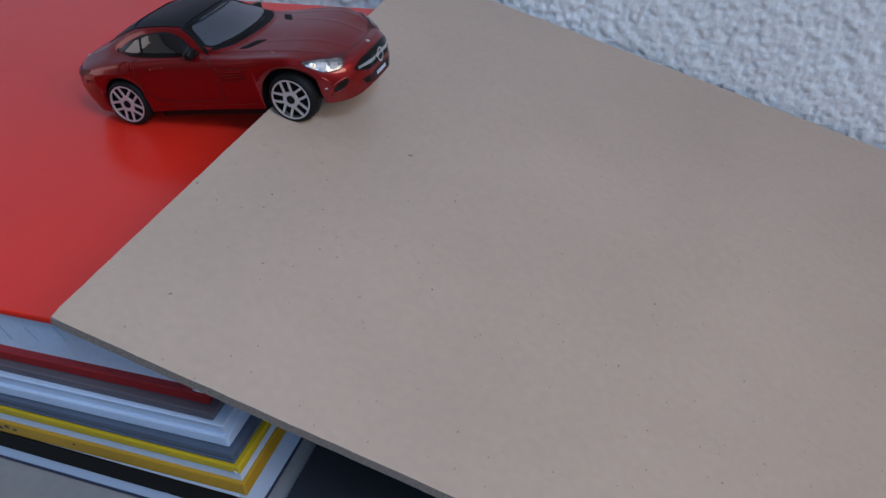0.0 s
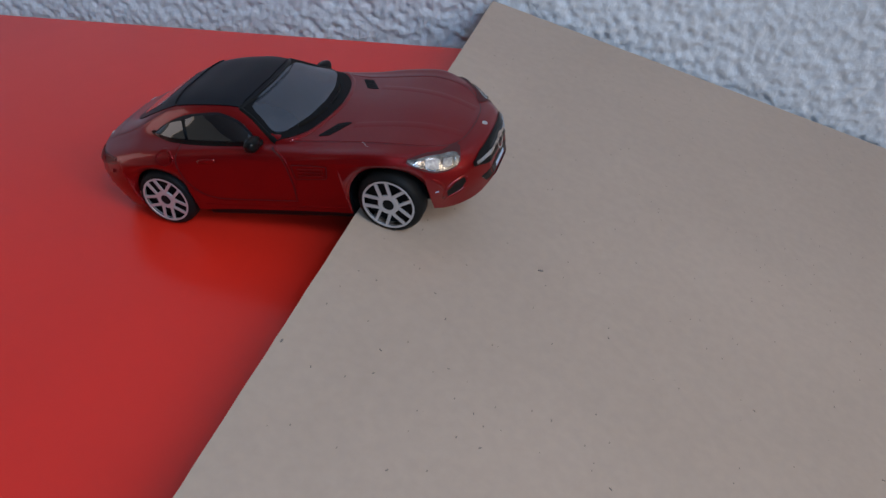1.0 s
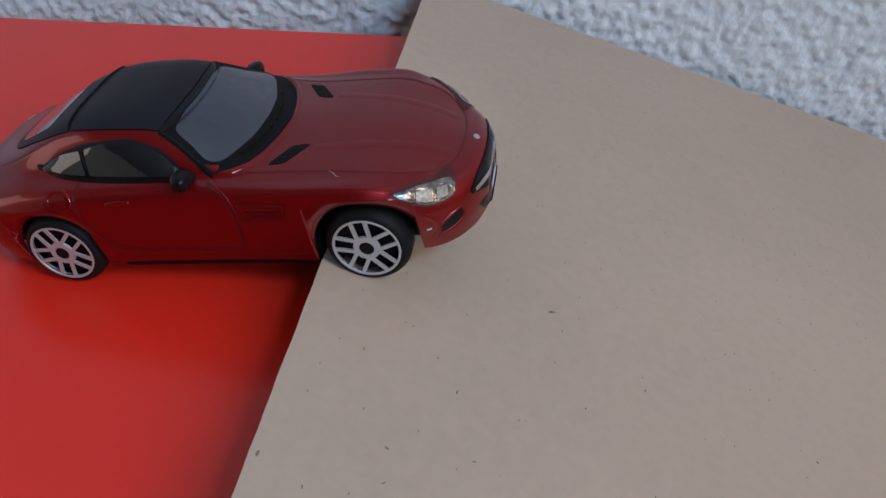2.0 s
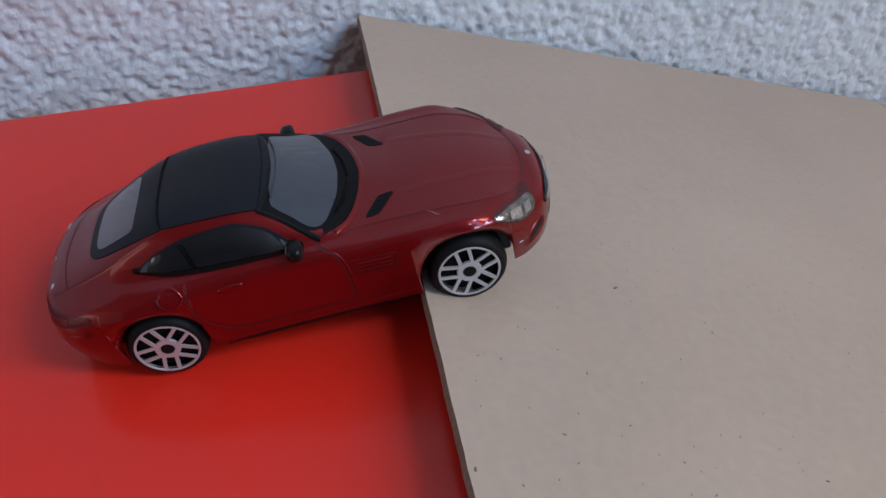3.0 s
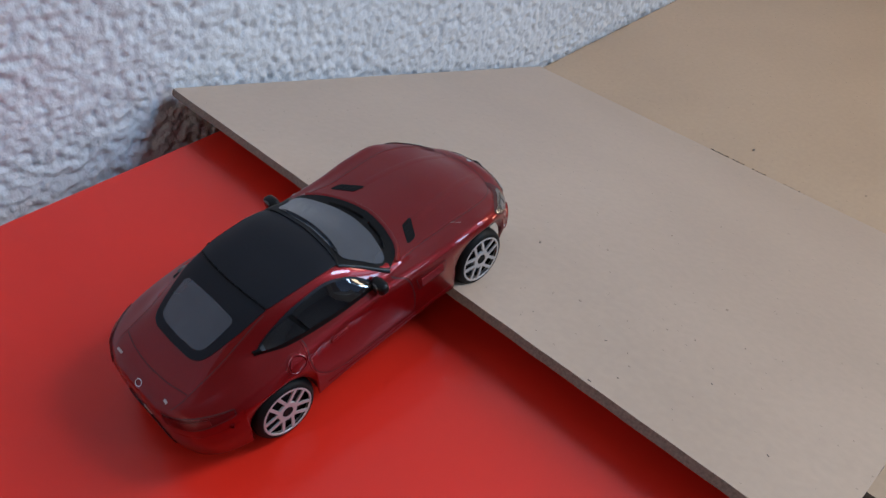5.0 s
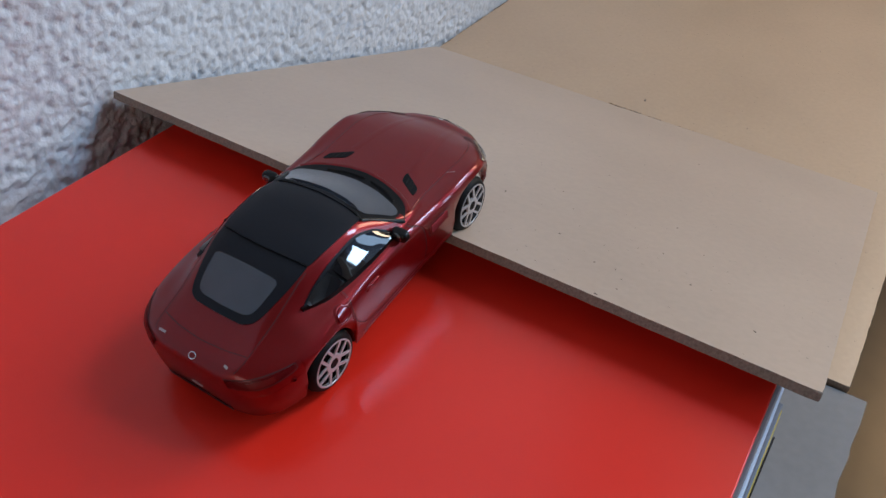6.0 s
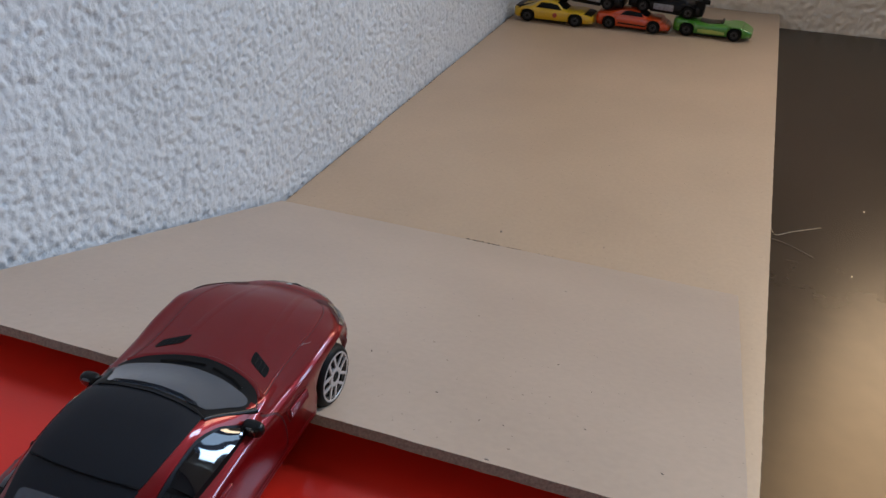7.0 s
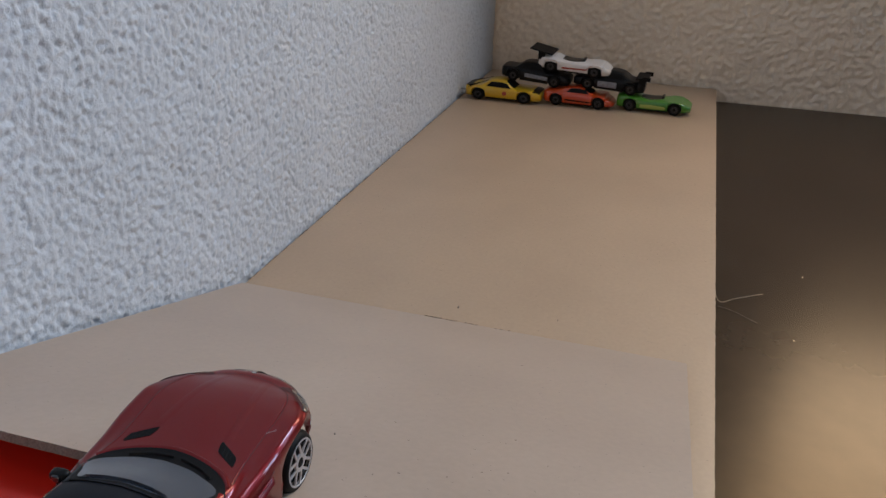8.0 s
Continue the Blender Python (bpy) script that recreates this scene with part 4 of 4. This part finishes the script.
    part("grille_frame", strip(tree, [(-12.0, 12.9), (-8.6, 14.5), (0, 15.1), (8.6, 14.5), (12.0, 12.9), (7, 11.1), (0, 10.8), (-7, 11.1), (-12.0, 12.8)], "F", 0.5, 0.3), M_PLASTIC, grille)
    part("grille_emblem", strip(tree, [(1.9 * math.cos(a), 12.5 + 1.9 * math.sin(a)) for a in np.linspace(0, 2 * math.pi, 26)], "F", 0.6, 0.9), M_CHROME, grille, "round chrome emblem")
    part("number_plate", panel(tree, [(-3.4, 7.3), (0, 7.3), (3.4, 7.3)], [(-3.4, 8.3), (0, 8.3), (3.4, 8.3)], "F", 0.2, 6, 2), M_WHITE, car, "small white number plate")
    part("lower_grille", panel(tree, [(-9.0, 7.0), (0, 7.0), (9.0, 7.0)], [(-10.6, 8.9), (0, 9.2), (10.6, 8.9)], "F", 0.12, 10, 3), M_PLASTIC, car, "black lower grille")
    part("bumper_mark", panel(tree, [(72.2, 10.0), (73.0, 10.0)], [(72.2, 10.25), (73.0, 10.25)], "R", 0.12, 2, 2), M_WHITE, car, "tiny white paint chip")
    part("bonnet_badge", panel(tree, [(79.0, -0.1), (79.15, -0.6), (79.6, -0.75), (80.0, -0.5), (80.1, -0.1)], [(79.0, 0.1), (79.15, 0.6), (79.6, 0.75), (80.0, 0.5), (80.1, 0.1)], "T", 0.15, 10, 4), M_CHROME, car, "tiny round silver badge")
    # tail
    part("rear_badge", strip(tree, [(-20.4 + 0.62 * math.cos(a), 0.95 * math.sin(a) - 1.0) for a in np.linspace(0, 2 * math.pi, 22)], "T", 0.20, 0.16), M_CHROME, car, "round silver emblem")
    for y0, y1 in ((-10.1, -9.1), (8.4, 10.5)):
        part("rear_lettering", panel(tree, [(-19.3, y0), (-19.2, y1)], [(-18.8, y0), (-18.7, y1)], "T", 0.18, 4, 2), M_CHIP, car, "small pale lettering bar")
    part("rear_diffuser", panel(tree, [(-9.5, 6.4), (0, 6.2), (9.5, 6.4)], [(-9.8, 8.6), (0, 9.0), (9.8, 8.6)], "B", 0.2, 10, 3), M_PLASTIC, car, "black rear diffuser")
    part("rear_plate", panel(tree, [(-1.6, 10.2), (1.6, 10.2)], [(-1.6, 10.7), (1.6, 10.7)], "B", 0.15, 4, 2), M_CHIP, car, "small white rear plate")
    part("trunk_line", strip(tree, [(-15.2, -12.2), (-16.5, -6), (-16.9, 0), (-16.5, 6), (-15.2, 12.2)], "T", 0.24, 0.04), M_GROOVE, car)
    for x, spin in ((0.0, 48.0), (61.2, 66.0)):
        wheel(car, x, -18.6, 8.0, 8.0, 6.3, 3.2, (M_TYRE, M_RIM), -1, spin)
        wheel(car, x, 18.6, 8.0, 8.0, 6.3, 3.2, (M_TYRE, M_RIM), 1, spin)
    return car


red_car = sports_car()
PITCH = math.degrees(math.atan2(0.0159 - 0.0081, 0.0607))
red_car.matrix_basis = pose(0.0, 0.0215, Z_RED + 0.0081, 0, -PITCH, -0.2) @ pose(0, 0, -0.0080)


# ---- the pile of small model cars ----
SMALL = {
    "muscle": [(-33, 9, 3, 10.5, 6, 10.5, 10, 9.5, 12, 6, 12.4, 0, 12.5), (-31, 12, 2.4, 13.8, 6, 13.6, 10.6, 12, 12.6, 8, 13, 0, 13.2), (-20, 13, 2.2, 14.6, 6.5, 14.2, 11, 12, 13, 9, 13.6, 0, 13.8), (-12, 13, 2.2, 14.4, 6.5, 14, 11, 11.6, 13.4, 9.4, 18.2, 0, 18.9),
               (-4, 13, 2.2, 14.2, 6.5, 13.8, 11, 11.8, 13.2, 9.6, 19.4, 0, 20.1), (4, 13, 2.2, 14.2, 6.5, 13.8, 11, 12, 12.8, 9.8, 18.3, 0, 19.1), (11, 13, 2.2, 14.3, 6.5, 13.9, 10.8, 12.2, 12.4, 9.6, 12.9, 0, 13.3), (22, 13, 2.2, 14.6, 6.5, 14.2, 10.6, 12.4, 12, 9, 12.4, 0, 12.7), (32, 12, 2.4, 14, 6, 13.6, 9.8, 12, 11, 8.4, 11.3, 0, 11.5), (34.5, 10, 3.4, 12, 6, 11.8, 8.6, 10.5, 9.6, 7, 9.8, 0, 9.9)],
    "super": [(-33, 10, 3.4, 12, 6, 11.8, 9.6, 10, 11.4, 6, 11.8, 0, 11.9), (-31, 13, 2.4, 14.8, 6, 14.4, 10.4, 12, 12.2, 8, 12.7, 0, 12.9), (-20, 13.6, 2.2, 15.2, 6.5, 14.8, 10.8, 12, 12.8, 8.6, 13.8, 0, 14), (-8, 13.4, 2.2, 14.8, 6.5, 14.2, 10.4, 11.2, 12.8, 8.6, 15.8, 0, 16.3),
              (0, 13.2, 2.2, 14.6, 6.5, 14, 10.2, 11.2, 12.4, 8.6, 16, 0, 16.5), (8, 13.2, 2.2, 14.6, 6.5, 14, 9.8, 11.6, 11.6, 8.8, 14, 0, 14.6), (16, 13.4, 2.2, 14.8, 6.2, 14.2, 9.4, 12, 10.6, 9, 11.2, 0, 11.5), (25, 13.2, 2.2, 14.6, 5.6, 13.8, 8.4, 11.8, 9.2, 8, 9.4, 0, 9.5), (32, 11, 2.4, 12.6, 4.8, 12, 6.6, 10.2, 7.2, 7, 7.4, 0, 7.5), (34.5, 7, 2.8, 8.4, 4.2, 8, 5.2, 6.4, 5.6, 4.5, 5.7, 0, 5.8)],
    "roadster": [(-33, 9, 3.4, 11, 6, 10.8, 9, 9, 11, 6, 11.6, 0, 11.8), (-30, 12, 2.4, 14, 6.4, 13.8, 10.6, 11.5, 12.4, 7, 13, 0, 13.2), (-20, 13.2, 2.2, 15, 6.8, 14.6, 11, 11.8, 12.6, 7.4, 13, 0, 13.1), (-12, 13, 2.2, 14.4, 6.4, 13.8, 9.8, 11.2, 10.8, 8, 11.4, 0, 11.6),
                 (-2, 13, 2.2, 14.2, 6.2, 13.6, 9.2, 11.2, 10, 8, 10.4, 0, 10.5), (8, 13, 2.2, 14.4, 6.2, 13.8, 9.2, 11.4, 10.2, 8.4, 11.2, 0, 11.6), (20, 13.2, 2.2, 15, 6.4, 14.4, 10, 11.6, 11.2, 8, 10.6, 0, 10.5), (30, 12, 2.4, 13.8, 5.6, 13.2, 8.4, 10.8, 9.4, 7, 9.2, 0, 9.2), (34.5, 8, 3.2, 9.8, 5, 9.4, 6.6, 7.5, 7.2, 5, 7.2, 0, 7.2)],
}


def small_car(label, shape, paint, roof, decal=None, stripe=None, wing=0.0, nose=None, humps=False):
    """A die-cast car about 68 mm long, its nose towards +x, standing on z = 0."""
    car = empty("die_cast_car", label, "toy car", "pile of small toy cars")
    tall = 1.0 if shape == "muscle" else 1.12
    lines = [(r[0], r[1], max(r[2], 3.4), *[v * tall if k % 2 else v for k, v in enumerate(r[3:])]) for r in SMALL[shape]]
    bm = shell(lines, (-20.5, 20.5), (6.3, 6.3), 5.6, 12.4, 1.2, 4)
    tree = tree_of(bm)
    part("body_shell", bm, paint, car, smooth=True)
    bm = bmesh.new()
    for b in ((-30, 31, -8.5, 8.5, 2.0, 9.0), (-14, 14, -12.6, 12.6, 1.8, 6.0)):
        box(bm, *[v / 1000 for v in b], bevel=0.0005)
    part("chassis", bm, M_PLASTIC, car)
    if shape == "roadster":
        part("cockpit", panel(tree, [(-11, -7.5), (0, -8.2), (8, -7.5)], [(-11, 7.5), (0, 8.2), (8, 7.5)], "T", 0.2, 10, 8), M_PLASTIC, car, smooth=True)
        part("windscreen", blob((8.5, 0, 13.4), (1.4, 7.4, 2.0)), M_GLASS_D, car, smooth=True)
    else:
        x0, x1, zt, zb = (-14, 9.5, 18.0, 13.7) if shape == "muscle" else (-11, 12, 17.0, 13.9)
        part("windscreen", panel(tree, [(x1 - 6, -8.6), (x1 - 1, -9.2), (x1 + 2, -7)], [(x1 - 6, 8.6), (x1 - 1, 9.2), (x1 + 2, 7)], "T", 0.2, 8, 8), M_COWL, car, smooth=True)
        for view in ("R", "L"):
            part("side_window", panel(tree, [(x0, zb - 0.3), (-2, zb - 0.4), (x1 - 1.5, zb - 0.7)], [(x0 + 4, zt), (-2, zt + 0.3), (x1 - 5, zt - 0.8)], view, 0.2, 10, 4), M_COWL, car, smooth=True)
        if roof is not paint:
            part("roof_panel", panel(tree, [(-9, -8.4), (2.5, -8.4)], [(-9, 8.4), (2.5, 8.4)], "T", 0.22, 6, 8), roof, car, smooth=True)
    if decal:
        for view in ("R", "L"):
            part("side_decal", panel(tree, decal[0], decal[1], view, 0.18, 8, 4), decal[2], car)
    if stripe:
        part("tail_stripe", panel(tree, [(stripe[0], -13.2), (stripe[1], -13.2)], [(stripe[0], 13.2), (stripe[1], 13.2)], "T", 0.2, 4, 12), stripe[2], car)
    if nose:
        part("nose_stripe", panel(tree, [(nose[0], -12.6), (nose[1], -11.6)], [(nose[0], 12.6), (nose[1], 11.6)], "T", 0.2, 4, 12), nose[2], car)
    if humps:
        for x, r in ((20.5, 1.7), (-20.5, 1.5)):
            for y in (-11.2, 11.2):
                part("fender", blob((x, y, 9.6 + r * 0.5), (9.5, 3.2, r)), paint, car, smooth=True)
    if wing:
        long = wing > 0.017
        bm = box_bm(-0.012 if long else -0.006, 0.010 if long else 0.006, -0.0145, 0.0145, 0, 0.0012, bevel=0.0004)
        bmesh.ops.transform(bm, matrix=pose(-0.030, 0, wing, 0, 9 if long else 3, 0), verts=bm.verts)
        w = part("rear_wing", bm, M_COWL, car, "black rear wing")
        for y in (-0.0132, 0.0120):
            part("wing_strut", box_bm(-0.0335, -0.0270, y, y + 0.0012, 0.0105, wing + 0.0003), M_COWL, w)
            if not long:
                part("end_plate", box_bm(-0.0375, -0.0300, y - 0.0004, y + 0.0012, wing - 0.0012, wing + 0.0024), M_COWL, w)
    for x in (-20.5, 20.5):
        for y in (-1, 1):
            wheel(car, x, y * 12.8, 5.7, 5.7, 3.3, 2.2, (M_TYRE, M_RIM_DARK), y, 10.0)
    return car


M_RIM_DARK = material("dark_small_rim", (0.035, 0.033, 0.035), rough=0.4, metal=0.5)
P_YELLOW = material("yellow_enamel", (0.62, 0.37, 0.008), rough=0.3, coat=0.6, grain=(800, 0.05))
P_ORANGE = material("orange_enamel", (0.50, 0.052, 0.006), rough=0.3, coat=0.6, grain=(800, 0.05))
P_GREEN = material("green_enamel", (0.05, 0.21, 0.016), rough=0.3, coat=0.6, grain=(800, 0.05))
P_BLACK = material("black_enamel", (0.006, 0.006, 0.007), rough=0.4, spec=0.15, coat=0.05)
P_WHITE = material("white_enamel", (0.70, 0.66, 0.64), rough=0.35, coat=0.4, grain=(800, 0.04))
P_GREY = material("pale_decal", (0.20, 0.215, 0.25), rough=0.5, stain=(500, 0.35))
P_RED = material("red_decal", (0.34, 0.045, 0.03), rough=0.5)
P_LIME = material("lime_decal", (0.36, 0.44, 0.10), rough=0.5)
dot = lambda x, z, r: ([(x - r, z), (x - r * 0.7, z - r * 0.7), (x, z - r), (x + r * 0.7, z - r * 0.7), (x + r, z)], [(x - r, z), (x - r * 0.7, z + r * 0.7), (x, z + r), (x + r * 0.7, z + r * 0.7), (x + r, z)])

c1 = small_car("yellow die-cast muscle car with black tail stripe in a pile", "muscle", P_YELLOW, P_YELLOW, (*dot(3, 8.4, 2.1), P_RED), (-32.5, -27, P_BLACK), nose=(27.5, 33.5, P_BLACK))
c1.matrix_basis = pose(0.692, 0.0925, Z_B, 0, 0, -92) @ Matrix.Diagonal((1.13, 1.08, 1.0, 1))
c2 = small_car("orange die-cast sports car at the bottom of the pile", "super", P_ORANGE, P_ORANGE, ([(-12, 6.0), (16, 5.2)], [(-12, 7.4), (16, 6.4)], P_BLACK))
c2.matrix_basis = pose(0.697, 0.0185, Z_B, 0, 0, -93)
c3 = small_car("green die-cast roadster at the end of the pile", "roadster", P_GREEN, P_GREEN, ([(-11, 4.4), (0, 4.2), (12, 4.6)], [(-11, 7.4), (0, 7.8), (12, 7.0)], P_LIME))
c3.matrix_basis = pose(0.702, -0.0520, Z_B, 0, 0, -93) @ Matrix.Scale(1.02, 4)
c4 = small_car("black die-cast sedan lying on the yellow and orange cars", "muscle", P_BLACK, P_BLACK, ([(-9, 6.0), (14, 5.4)], [(-9, 9.8), (14, 9.0)], P_GREY))
c4.matrix_basis = pose(0.703, 0.0640, Z_B + 0.0172, 0, 4, -92)
c5 = small_car("black die-cast coupe with pale side panel in the pile", "muscle", P_BLACK, P_BLACK, ([(-7, 4.6), (11, 4.4)], [(-7, 10.2), (11, 9.8)], P_GREY), wing=0.0165)
c5.matrix_basis = pose(0.706, -0.0090, Z_B + 0.0152, 0, -3, 88)
c6 = small_car("white die-cast racing car with black wing on top", "roadster", P_WHITE, P_WHITE, ([(-10, 5.0), (16, 6.6)], [(-10, 6.6), (16, 7.6)], P_RED), wing=0.0172, humps=True)
c6.matrix_basis = pose(0.706, 0.0270, Z_B + 0.0285, 0, 3, -92) @ Matrix.Scale(1.04, 4)
